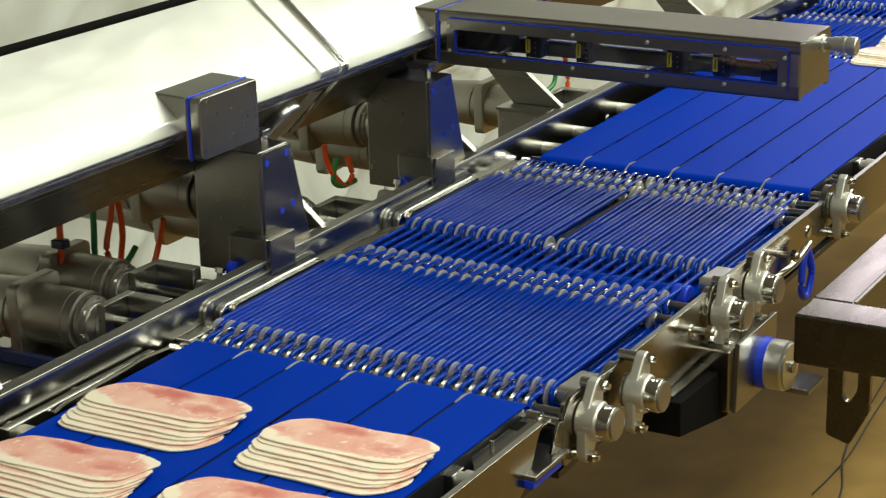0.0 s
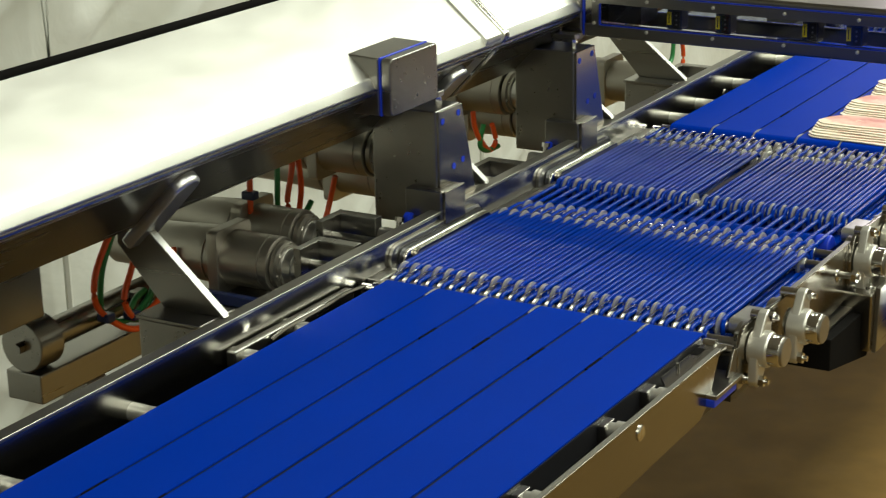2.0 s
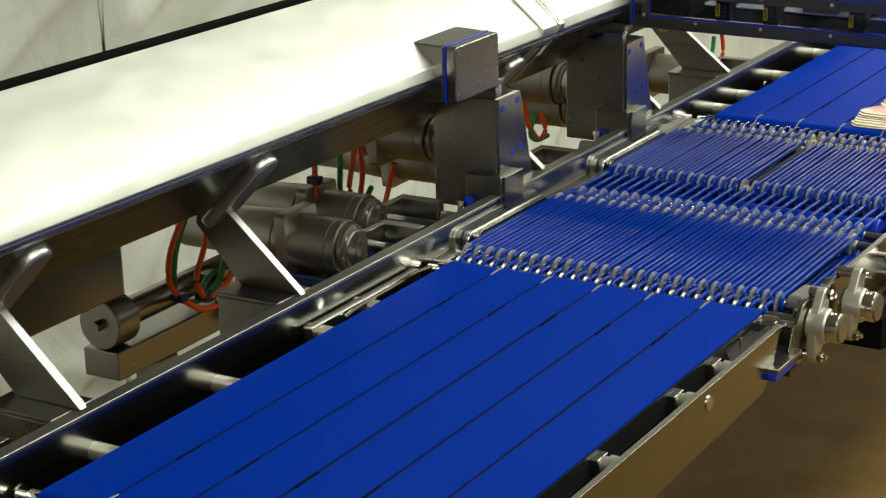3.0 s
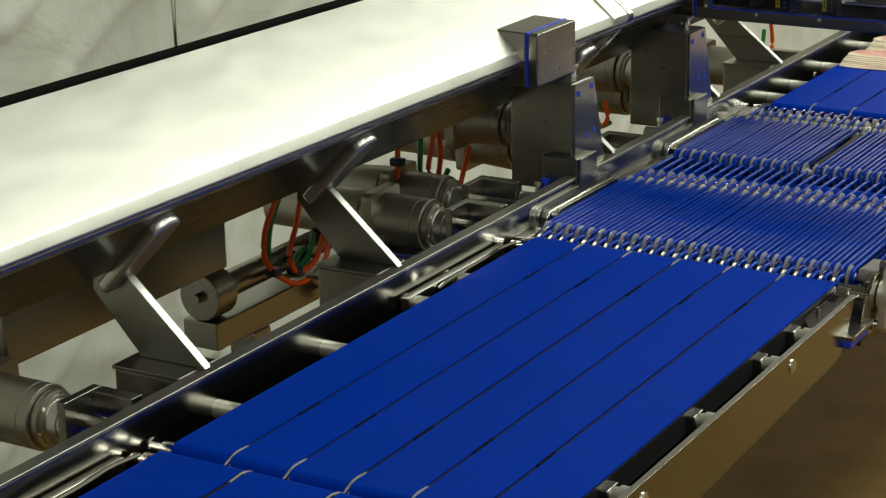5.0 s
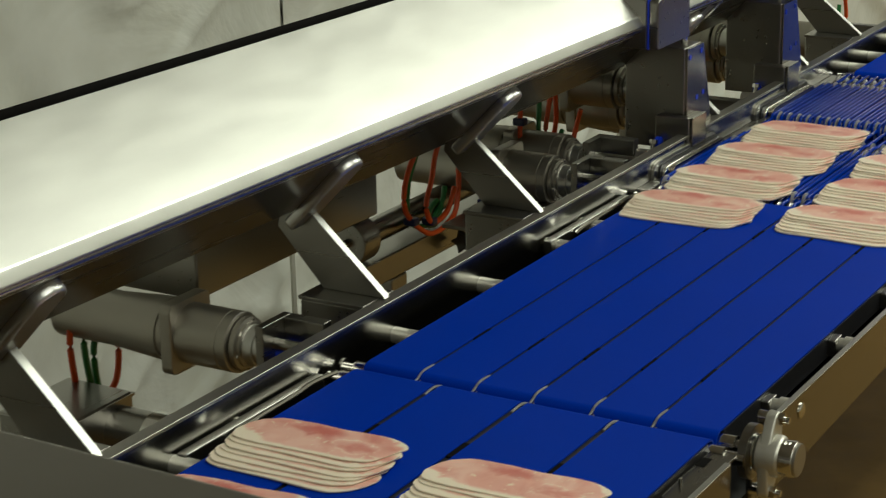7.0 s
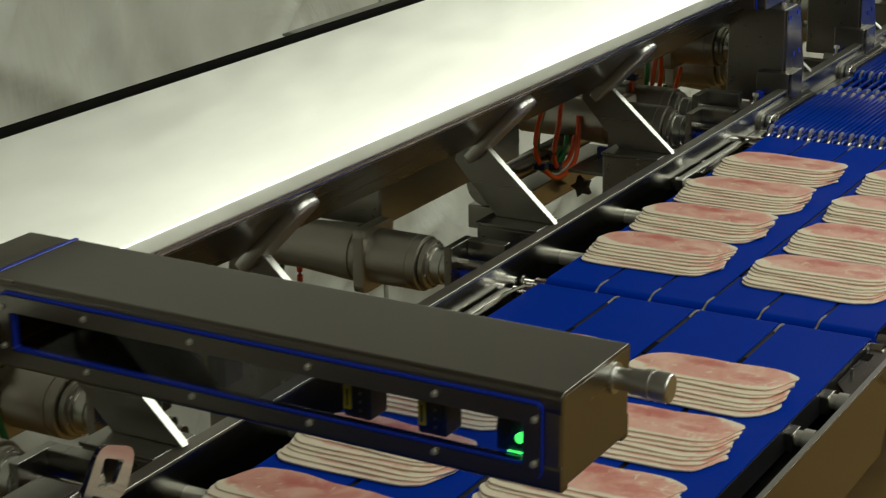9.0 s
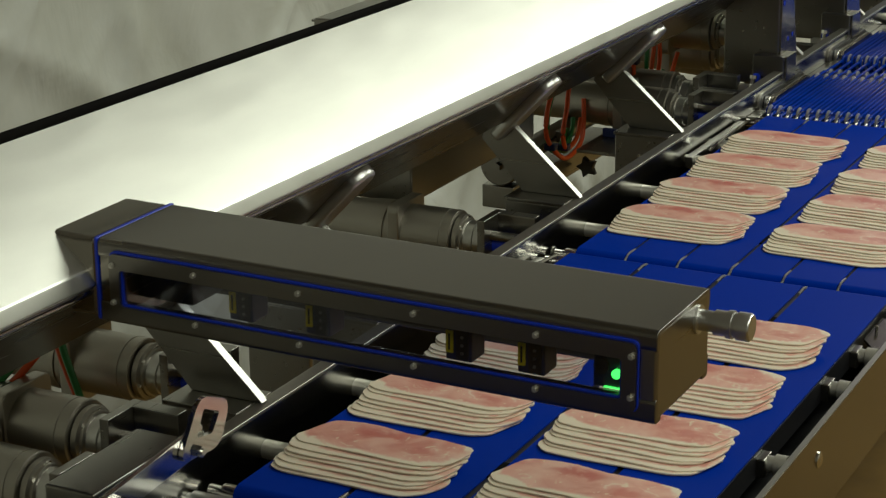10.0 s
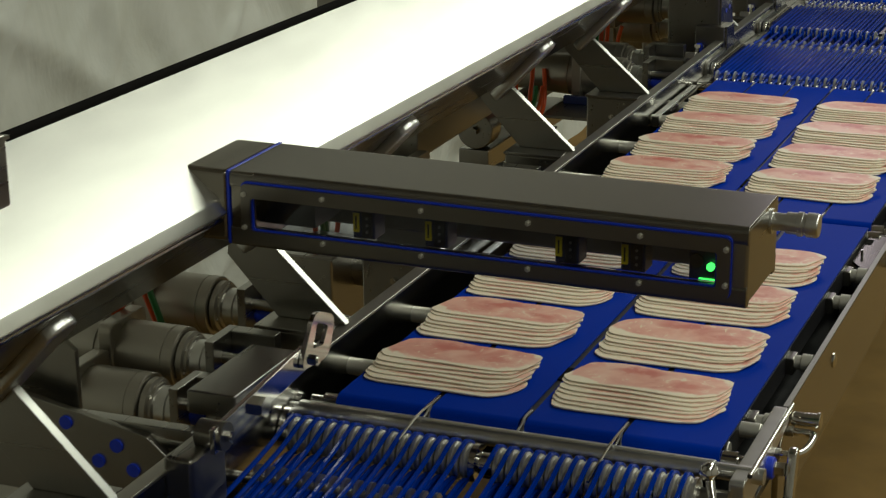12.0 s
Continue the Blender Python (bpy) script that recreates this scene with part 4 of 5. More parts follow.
def cord_conveyor(yo, skip):
    root = thing("cord_conveyor", (0.25, yo + 0.5, 0.96), "conveyor of thin blue round cords over grooved silver rollers", "conveyor", "round cord conveyors")
    disc = finish(lathe([(-0.0085, 0.0090), (-0.0026, 0.0100), (-0.0020, 0.0188), (-0.0012, 0.0200), (0.0012, 0.0200), (0.0020, 0.0188), (0.0026, 0.0100), (0.0085, 0.0090)], "x", (0, 0, 0), 20), DISC)
    wire = finish(tube([(-0.001, -0.020, -0.0045), (-0.0008, -0.012, -0.0012), (0.0008, 0.012, 0.0012), (0.0012, 0.026, -0.001)], 0.0012, 5, 3), POLISH)
    small = finish(lathe([(-0.0060, 0.0085), (-0.0034, 0.0150), (0.0034, 0.0150), (0.0060, 0.0085)], "x", (0, 0, 0), 16), DISC)
    rnd = random.Random(int(yo * 10) + 3)
    sets = (("near", 0.017, 0.058, 0.9945, 0.5), ("long", 0.060, 0.372, 0.9985, 0), ("link", 0.380, 0.438, 0.9935, 0.5), ("bridge", 0.438, 0.590, 0.990, 0.5), ("second", 0.585, 0.880, 0.9985, 0), ("last", 0.885, 0.985, 0.9975, 0.5))
    for key, a, b, z, off in sets:
        me = finish(cord_loop(yo + a, yo + b, 0.0140, z - 0.0010, 0.0037), CORD)
        for i in range(-1, 30):
            x = -0.017 + (i + off) * PITCH
            if x > 0.500 or (i < 0 and key not in ("link", "bridge")) or (skip and key in ("second", "last") and abs(x - 0.235) < 0.0098):
                continue
            for side in ((-PITCH / 4, PITCH / 4) if key in ("long", "second") else (PITCH / 4,)):
                ob = new("cord", me)
                ob.parent = root
                ob.location = Vector((x + side + rnd.uniform(-0.0007, 0.0007), 0, rnd.uniform(-0.0012, 0.0004))) - ORIGIN[root]
                ob.rotation_euler = (0, 0, rnd.uniform(-0.0012, 0.0012))
    for n, (y, z, off) in enumerate(((0.016, 0.981, 0.5), (0.058, 0.984, 0), (0.372, 0.984, 0), (0.440, 0.980, 0.5), (0.588, 0.983, 0.5), (0.880, 0.984, 0), (0.925, 0.984, 0.5), (0.975, 0.983, 0.5))):
        part("grooved_shaft", lathe([(-0.036, 0.007), (0.54, 0.007)], "x", (0, yo + y, z), 12), STEEL_X, root)
        for i in range(30):
            x = -0.017 + (i + off) * PITCH
            if x < 0.500:
                piece("disc", small if n in (0, 7) else disc, root, (x, yo + y, z))
    # Rows 0.392 and 0.910 are wires in place of highlights on the cords.
    for y, off in ((0.026, 0.5), (0.392, 0.5), (0.910, 0.5), (0.962, 0.0)):
        for i in range(30):
            x = -0.017 + (i + off) * PITCH
            if x < 0.500:
                piece("guide_wire", wire, root, (x, yo + y, 0.9985))
    # Bar added in the gap between the lanes, dark as the gap's shade.
    part("lane_divider", box(0.231, 0.239, yo + 0.62, yo + 0.86, 0.965, 0.992), DARK, root)
    part("drive_drum", cyl((0.26, yo + 0.50, 0.972), (0.475, yo + 0.50, 0.972), 0.017, 20), CORD, root, "blue drive drum")
    part("drive_drum", cyl((0.0, yo + 0.50, 0.968), (0.25, yo + 0.50, 0.968), 0.013, 20), CORD, root)
    part("drum_cap", cyl((0.475, yo + 0.50, 0.972), (0.500, yo + 0.50, 0.972), 0.019, 20, bevel=0.003), BLUE, root)
    # Added navy sheets: the shade in the gaps between the cords is their colour.
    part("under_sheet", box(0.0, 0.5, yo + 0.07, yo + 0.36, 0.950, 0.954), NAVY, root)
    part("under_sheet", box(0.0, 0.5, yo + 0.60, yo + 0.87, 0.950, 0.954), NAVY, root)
    part("under_sheet", box(-0.02, 0.5, yo + 0.455, yo + 0.575, 0.966, 0.970), CORD, root)
    part("pan", box(-0.03, 0.53, yo + 0.0, yo + 0.99, 0.93, 0.935), DARK, root)
    return root


cord_conveyor(0.0, True)
cord_conveyor(1.995, True)


# ---- side plates and bearings on the open side ----
def side_plate(name, pts, rivets, label):
    root = thing(name, (0.545, pts[0][0], 0.93), label, "side plate", "conveyor side plates")
    part("plate", prism(pts, "x", 0.537, 0.545, 0.0012), PLATE, root)
    part("top_edge", prism([(p[0], p[1]) for p in (pts[0], pts[1], (pts[1][0], pts[1][1] + 0.001), (pts[0][0], pts[0][1] + 0.001))], "x", 0.5375, 0.5445), EDGE, root)
    for y, z in rivets:
        part("rivet", lathe([(0.545, 0.0105), (0.5465, 0.0105), (0.549, 0.006)], "x", (0, y, z), 16), POLISH, root)
    return root


side_plate("side_plate", [(-0.90, 1.0), (-0.062, 1.0), (-0.075, 0.986), (-0.090, 0.958), (-0.105, 0.938), (-0.130, 0.924), (-0.95, 0.905), (-0.955, 0.975)], [(-0.318, 0.979), (-0.79, 0.978)], "flat steel side plate of the belt conveyor with rivets")
side_plate("side_plate", [(-1.75, 0.995), (-1.02, 0.995), (-1.02, 0.93), (-1.05, 0.868), (-1.80, 0.868), (-1.80, 0.95)], [(-1.465, 0.955)], "flat steel side plate of the belt conveyor with a rivet")
side_plate("side_plate", [(0.0, 1.0), (0.98, 1.0), (0.98, 0.935), (0.62, 0.925), (0.35, 0.905), (0.0, 0.925)], [(0.40, 0.962), (0.88, 0.97)], "flat steel side plate of the cord conveyor")
side_plate("side_plate", [(1.04, 0.995), (2.0, 0.995), (2.0, 0.905), (1.06, 0.905), (1.04, 0.93)], [(1.1, 0.972)], "flat steel side plate of the belt conveyor")
side_plate("side_plate", [(2.02, 0.995), (3.2, 0.995), (3.2, 0.905), (2.02, 0.905)], [], "flat steel side plate of the cord conveyor")


def ledge(ya, yb):
    root = thing("edge_ledge", (0.52, ya, 0.985), "narrow dark steel ledge with a pin beside the belt", "ledge", "ledges beside the belts")
    part("plate", prism([(0.5035, ya), (0.537, ya - 0.05), (0.537, yb), (0.5035, yb)], "z", 0.986, 0.990, 0.001), TABLE, root)
    part("pin", cyl((0.512, ya + 0.035, 0.990), (0.512, ya + 0.035, 0.9985), 0.0022, 10), POLISH, root)
    part("slot", box(0.5045, 0.516, yb - 0.06, yb - 0.035, 0.9901, 0.9906), VOID, root, "dark slot")
    return root


ledge(-0.165, -0.012)
ledge(-1.125, -0.972)


def bearing(y, z, tilt, reach=0.0):
    root = thing("bearing_clamp", (0.56, y, z), "cast steel bearing clamp with bolts on the side plate", "bearing", "bearing clamps along the side plates")
    c = (reach, y, z)
    part("housing", lathe([(0.552, 0.0235), (0.554, 0.0255), (0.577, 0.0255), (0.580, 0.0235)], "x", c, 28), CAST, root)
    part("coil", lathe([(0.5455, 0.020), (0.547, 0.0235), (0.5485, 0.0205), (0.550, 0.0235), (0.5515, 0.020)], "x", c, 28), POLISH, root, "polished ribbed collar")
    part("clamp_band", lathe([(0.579, 0.0205), (0.5795, 0.0220), (0.596, 0.0220), (0.5975, 0.0205)], "x", c, 28), POLISH, root, "polished end band")
    part("end_cap", lathe([(0.597, 0.0200), (0.6005, 0.0200), (0.6015, 0.0185)], "x", c, 28), MOTOR, root)
    for s in (1, -1):
        u = Vector((0, math.sin(tilt), math.cos(tilt))) * s
        p = Vector((0, y, z)) + u * 0.044
        w = Vector((0, u.z, -u.y)) * 0.0100
        q = Vector((0, y, z)) + u * 0.010
        wq = w * 2.25
        part("lug", prism([(v.y, v.z) for v in (p + w + u * 0.004, p + u * 0.010, p - w + u * 0.004, q - wq, q + wq)], "x", 0.556 + reach, 0.570 + reach, 0.0025), CAST, root)
        part("spacer", cyl((0.545, p.y, p.z), (0.556 + reach, p.y, p.z), 0.0075, 14), POLISH, root)
        bl = part("bolt", cyl((0.570 + reach, p.y, p.z), (0.577 + reach, p.y, p.z), 0.008, 6), POLISH, root)
        part("bolt_end", cyl((0.577 + reach, p.y, p.z), (0.583 + reach, p.y, p.z), 0.004, 10), POLISH, bl)
    part("ring", lathe([(0.535, 0.034), (0.5455, 0.034), (0.5465, 0.028)], "x", (0, y, z), 24), STEEL, root)
    return root


for yy, zz, tt, rr in ((0.030, 0.974, 0.35, 0.0), (0.142, 0.972, 0.35, 0.014), (0.470, 0.970, 0.1, 0.0), (0.600, 0.968, 0.25, 0.0), (0.985, 0.985, 0.2, 0.0), (-0.945, 0.982, 0.25, 0.0), (2.0, 0.98, 0.2, 0.0)):
    bearing(yy, zz, tt, rr)


def bearing_plate(y0, y1, label):
    root = thing("bearing_plate", (0.55, y0, 0.93), label, "plate", "bearing plates")
    part("plate", prism(rounded([(y0, 0.925), (y1, 0.945), (y1, 1.005), (y0 + 0.02, 1.012), (y0, 0.985)], 0.012), "x", 0.5455, 0.5515, 0.001), PLATE, root)
    part("cover", prism(rounded([(y0 + 0.055, 0.984), (y0 + 0.13, 0.987), (y0 + 0.13, 1.004), (y0 + 0.055, 1.007)], 0.010), "x", 0.514, 0.5455, 0.003), SATIN, root)
    return root


bearing_plate(-0.02, 0.18, "rounded steel plate behind two bearing clamps")
bearing_plate(0.44, 0.66, "rounded steel plate behind two bearing clamps")


def spring_pins():
    for y, z in ((0.40, 0.965), (0.74, 0.975)):
        root = thing("threaded_stud", (0.55, y, z), "threaded steel stud with a nut", "stud", "studs on the side plates")
        part("stud", cyl((0.545, y, z), (0.580, y, z), 0.0050, 12), STEEL, root)
        part("nut", cyl((0.568, y, z), (0.576, y, z), 0.010, 6), POLISH, root)


spring_pins()


def underneath():
    root = thing("transverse_drive", (0.57, 0.55, 0.86), "steel drive with a blue ring under the cord conveyor", "motor")
    part("bracket", box(0.49, 0.590, 0.43, 0.60, 0.835, 0.928, 0.003), PLATE, root)
    part("bracket_plate", prism([(0.44, 0.832), (0.60, 0.832), (0.60, 0.934), (0.45, 0.934)], "x", 0.590, 0.597, 0.001), STEEL, root)
    part("blue_ring", lathe([(0.597, 0.038), (0.610, 0.038)], "x", (0, 0.545, 0.874), 32), BLUE, root, "blue ring")
    part("drum", lathe([(0.610, 0.037), (0.634, 0.037), (0.636, 0.034), (0.640, 0.034)], "x", (0, 0.545, 0.874), 32), SATIN, root, "satin drum")
    part("hub", cyl((0.640, 0.545, 0.874), (0.645, 0.545, 0.874), 0.009, 12), STEEL, root)
    bolt("bolt", root, (0.545, 0.43, 0.880), "-y", 0.006, 0.006)
    bolt("bolt", root, (0.548, 0.43, 0.862), "-y", 0.007, 0.006)
    part("ledge", box(0.50, 0.660, 0.57, 0.64, 0.822, 0.830, 0.002), STEEL, root)
    root = thing("dark_chute", (0.56, 0.3, 0.86), "solid chute block, black for the shade of its hollow inside", "chute")
    # Not hollow: the shade inside the chute is the block's black colour.
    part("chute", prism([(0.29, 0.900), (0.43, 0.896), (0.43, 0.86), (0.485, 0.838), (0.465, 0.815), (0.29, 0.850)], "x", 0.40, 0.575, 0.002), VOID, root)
    part("lip", box(0.40, 0.560, 0.30, 0.43, 0.9005, 0.904), STEEL, root)
    root = thing("foot_bracket", (0.56, -0.01, 0.91), "bent steel bracket with a blue pad under the bearings", "bracket")
    part("plate", prism([(-0.050, 0.956), (0.0, 0.945), (0.0, 0.985), (-0.030, 0.990)], "x", 0.5460, 0.5505, 0.001), PLATE, root)
    part("shelf", box(0.50, 0.560, -0.112, -0.02, 0.948, 0.954, 0.001), STEEL, root)
    part("blue_pad", box(0.505, 0.557, -0.112, -0.035, 0.936, 0.948, 0.002), BLUE, root, "blue pad")
    root = thing("blue_belt_loop", (0.57, 0.80, 0.88), "loose blue drive belt loop with a steel lever", "belt loop")
    part("band", tube([(0.565, 0.82, 0.96), (0.568, 0.835, 0.92), (0.566, 0.82, 0.885), (0.566, 0.795, 0.90), (0.566, 0.80, 0.95)], 0.006, 8, 6, closed=True), BLUE, root)
    part("lever", tube([(0.552, 0.70, 0.945), (0.565, 0.76, 0.955), (0.565, 0.83, 0.968)], 0.006, 8, 4), POLISH, root, "polished lever rod")
    root = thing("side_table", (1.1, 0.9, 0.0), "open steel table frame with a slotted plate beside the conveyor", "table frame")
    part("tabletop_rim", box(0.680, 1.60, 0.435, 0.512, 0.925, 0.998, 0.004), TABLE, root)
    part("tabletop_rim", box(0.680, 0.740, 0.512, 1.60, 0.925, 0.998, 0.004), TABLE, root)
    part("tabletop_rim", box(1.54, 1.60, 0.512, 1.60, 0.925, 0.998, 0.004), TABLE, root)
    part("tabletop_rim", box(0.740, 1.54, 1.53, 1.60, 0.925, 0.998, 0.004), TABLE, root)
    part("rim_edge", box(0.739, 0.743, 0.514, 1.53, 0.9965, 0.9992), EDGE, root)
    part("slotted_plate", bmesh_frame_xz(rounded([(0.70, 0.785), (0.735, 0.775), (0.762, 0.83), (0.762, 0.926), (0.70, 0.926)], 0.006), rounded([(0.722, 0.845), (0.732, 0.838), (0.744, 0.86), (0.744, 0.915), (0.722, 0.915)], 0.008), 0.532, 0.542), TABLE, root)
    for x, y in ((1.565, 0.475), (1.565, 1.565), (0.715, 1.565)):
        part("leg", box(x - 0.025, x + 0.025, y - 0.025, y + 0.025, 0.0, 0.925, 0.003), STEEL, root)


def bmesh_frame_xz(outer, inner, ya, yb):
    bm = bmesh.new()
    k = len(outer)
    v = [[bm.verts.new((p[0], y, p[1])) for p in ring] for ring in (outer, inner) for y in (ya, yb)]
    for i in range(k):
        j = (i + 1) % k
        for a, b in ((0, 2), (1, 3), (0, 1), (2, 3)):
            bm.faces.new((v[a][i], v[a][j], v[b][j], v[b][i]))
    return bm


def bmesh_plate(xa, xb, outer, inner):
    bm = bmesh.new()
    k = len(outer)
    v = [[bm.verts.new((x, p[0], p[1])) for p in ring] for ring in (outer, inner) for x in (xa, xb)]
    for i in range(k):
        j = (i + 1) % k
        bm.faces.new((v[0][i], v[0][j], v[2][j], v[2][i]))
        bm.faces.new((v[1][i], v[1][j], v[3][j], v[3][i]))
        bm.faces.new((v[0][i], v[0][j], v[1][j], v[1][i]))
        bm.faces.new((v[2][i], v[2][j], v[3][j], v[3][i]))
    return bm


underneath()


# ---- the feeding cord section at the near end ----
def feeder():
    root = thing("feed_cord_conveyor", (0.23, -2.2, 0.93), "lower conveyor of spaced blue cords over silver disc rollers", "conveyor")
    part("front_roller", lathe([(-0.065, 0.008), (-0.040, 0.008), (-0.039, 0.012), (0.500, 0.012), (0.501, 0.010), (0.56, 0.010)], "x", (0, -1.945, 0.985), 18), SATIN, root, "satin round bar")
    part("disc_shaft", cyl((-0.045, -1.992, 0.970), (0.53, -1.992, 0.970), 0.012, 16), STEEL_X, root)
    part("lower_shaft", cyl((-0.06, -2.10, 0.955), (0.53, -2.10, 0.955), 0.007, 12), STEEL_X, root)
    part("lower_shaft", cyl((-0.06, -2.22, 0.945), (0.53, -2.22, 0.945), 0.007, 12), STEEL_X, root)
    part("shaft_end", lathe([(-0.052, 0.010), (-0.045, 0.024), (-0.036, 0.024), (-0.034, 0.014)], "x", (0, -1.975, 0.975), 20), POLISH, root)
    disc = finish(lathe([(-0.0077, 0.013), (-0.0068, 0.0225), (-0.0030, 0.0225), (-0.0015, 0.0205), (0.0015, 0.0205), (0.0030, 0.0225), (0.0068, 0.0225), (0.0077, 0.013)], "x", (0, 0, 0), 20), DISC)
    small = finish(lathe([(-0.003, 0.009), (-0.002, 0.013), (0.002, 0.013), (0.003, 0.009)], "x", (0, 0, 0), 14), SATIN)
    line = [(0.012, -2.75, 0.930), (0.009, -2.4, 0.950), (0.004, -2.1, 0.978), (0.0, -2.005, 0.992), (0, -1.985, 0.9925), (0.002, -1.970, 0.982), (0.005, -1.975, 0.962), (0.0083, -2.05, 0.948), (0.0083, -2.4, 0.928), (0.0083, -2.75, 0.908)]
    cord = finish(tube(line, 0.0033, 6, 4), CORD)
    under = finish(tube([(0.010, -2.75, 0.914), (0.006, -2.4, 0.932), (0.002, -2.1, 0.955), (0.0, -2.03, 0.958), (-0.001, -2.0, 0.950)], 0.0031, 6, 4), CORD)
    for lane in (-0.028, 0.246):
        for i in range(15):
            x = lane + i * 0.0166
            piece("disc", disc, root, (x + 0.008, -1.992, 0.970))
            piece("cord", cord, root, (x, 0, 0))
            piece("cord", under, root, (x + 0.0083, 0, 0))
            piece("small_disc", small, root, (x + 0.007, -2.10, 0.962))
            piece("small_disc", small, root, (x + 0.007, -2.22, 0.952))
    part("lane_collar", lathe([(0.214, 0.014), (0.216, 0.024), (0.224, 0.024), (0.226, 0.014), (0.243, 0.014)], "x", (0, -1.992, 0.970), 20), POLISH, root)
    for x in (0.125, 0.375):
        part("ejector_wire", tube([(x, -1.88, 1.000), (x, -1.93, 1.002), (x, -1.97, 1.000), (x - 0.003, -2.03, 0.985)], 0.0019, 6, 4), POLISH, root, "bent guide wire")
    for y in (-2.06, -2.16):
        part("blue_guard", box(0.02, 0.20, y - 0.03, y + 0.03, 0.935, 0.94), CORD, root)
        part("blue_guard", box(0.28, 0.46, y - 0.03, y + 0.03, 0.935, 0.94), CORD, root)
    # Pan added below; its black is the shade under the cords.
    part("pan", box(-0.05, 0.53, -2.9, -1.95, 0.87, 0.875), BLACK, root)
    part("side_cheek", prism([(-2.9, 0.86), (-1.96, 0.90), (-1.96, 0.965), (-2.1, 0.955), (-2.9, 0.90)], "x", -0.075, -0.062, 0.002), DARK, root)
    return root


feeder()


def lever():
    root = thing("locking_lever", (0.0, -2.1, 0.99), "polished steel locking lever with a slotted triangular handle", "lever")
    part("arm", prism([(-2.235, 1.046), (-2.235, 1.076), (-1.975, 1.098), (-1.965, 1.066)], "x", -0.008, -0.001, 0.001), POLISH, root)
    outer = rounded([(-2.03, 1.072), (-1.952, 1.064), (-1.928, 1.112), (-1.985, 1.136)], 0.018)
    inner = rounded([(-1.996, 1.090), (-1.966, 1.085), (-1.950, 1.105), (-1.980, 1.119)], 0.004)
    part("handle_plate", bmesh_plate(0.0, 0.006, outer, inner), POLISH, root, "slotted handle plate")
    bolt("bolt", root, (0.006, -1.995, 1.075), "x", 0.007, 0.006)
    part("clamp_nut", cyl((-0.012, -2.13, 1.065), (0.010, -2.13, 1.065), 0.013, 6), POLISH, root)
    part("pivot", cyl((-0.03, -2.216, 1.062), (0.004, -2.216, 1.062), 0.017, 24), STEEL, root)
    bolt("bolt", root, (0.004, -2.216, 1.062), "x", 0.007, 0.006)
    part("bearing_block", box(-0.050, -0.012, -2.27, -2.19, 0.97, 1.052, 0.006), STEEL, root)
    part("slide_arm", box(-0.093, -0.028, -2.136, -1.97, 1.045, 1.075, 0.003), STEEL, root)
    return root


lever()


def carriage():
    root = thing("carriage_plate", (-0.2, -2.19, 0.95), "steel carriage plate with round blue plugged holes", "plate")
    part("plate", prism([(-0.33, 0.94), (-0.08, 0.94), (-0.08, 1.005), (-0.115, 1.035), (-0.33, 1.075)], "y", -2.195, -2.185, 0.001), STEEL_X, root)
    for x, z in ((-0.224, 1.038), (-0.156, 1.018), (-0.182, 0.995), (-0.135, 0.99)):
        part("plug", cyl((x, -2.195, z), (x, -2.198, z), 0.0085, 16), BLUE, root, "round blue plug")
    part("upright", prism([(-0.36, 1.03), (-0.228, 1.03), (-0.228, 1.115), (-0.26, 1.14), (-0.36, 1.09)], "y", -2.16, -2.152, 0.001), STEEL_X, root)
    part("beam", box(-0.27, -0.06, -2.185, -2.165, 1.03, 1.045, 0.002), STEEL, root)
    part("cushion", cyl((-0.14, -2.16, 1.0), (-0.08, -2.16, 1.0), 0.02, 20), STEEL_X, root)
    return root


carriage()


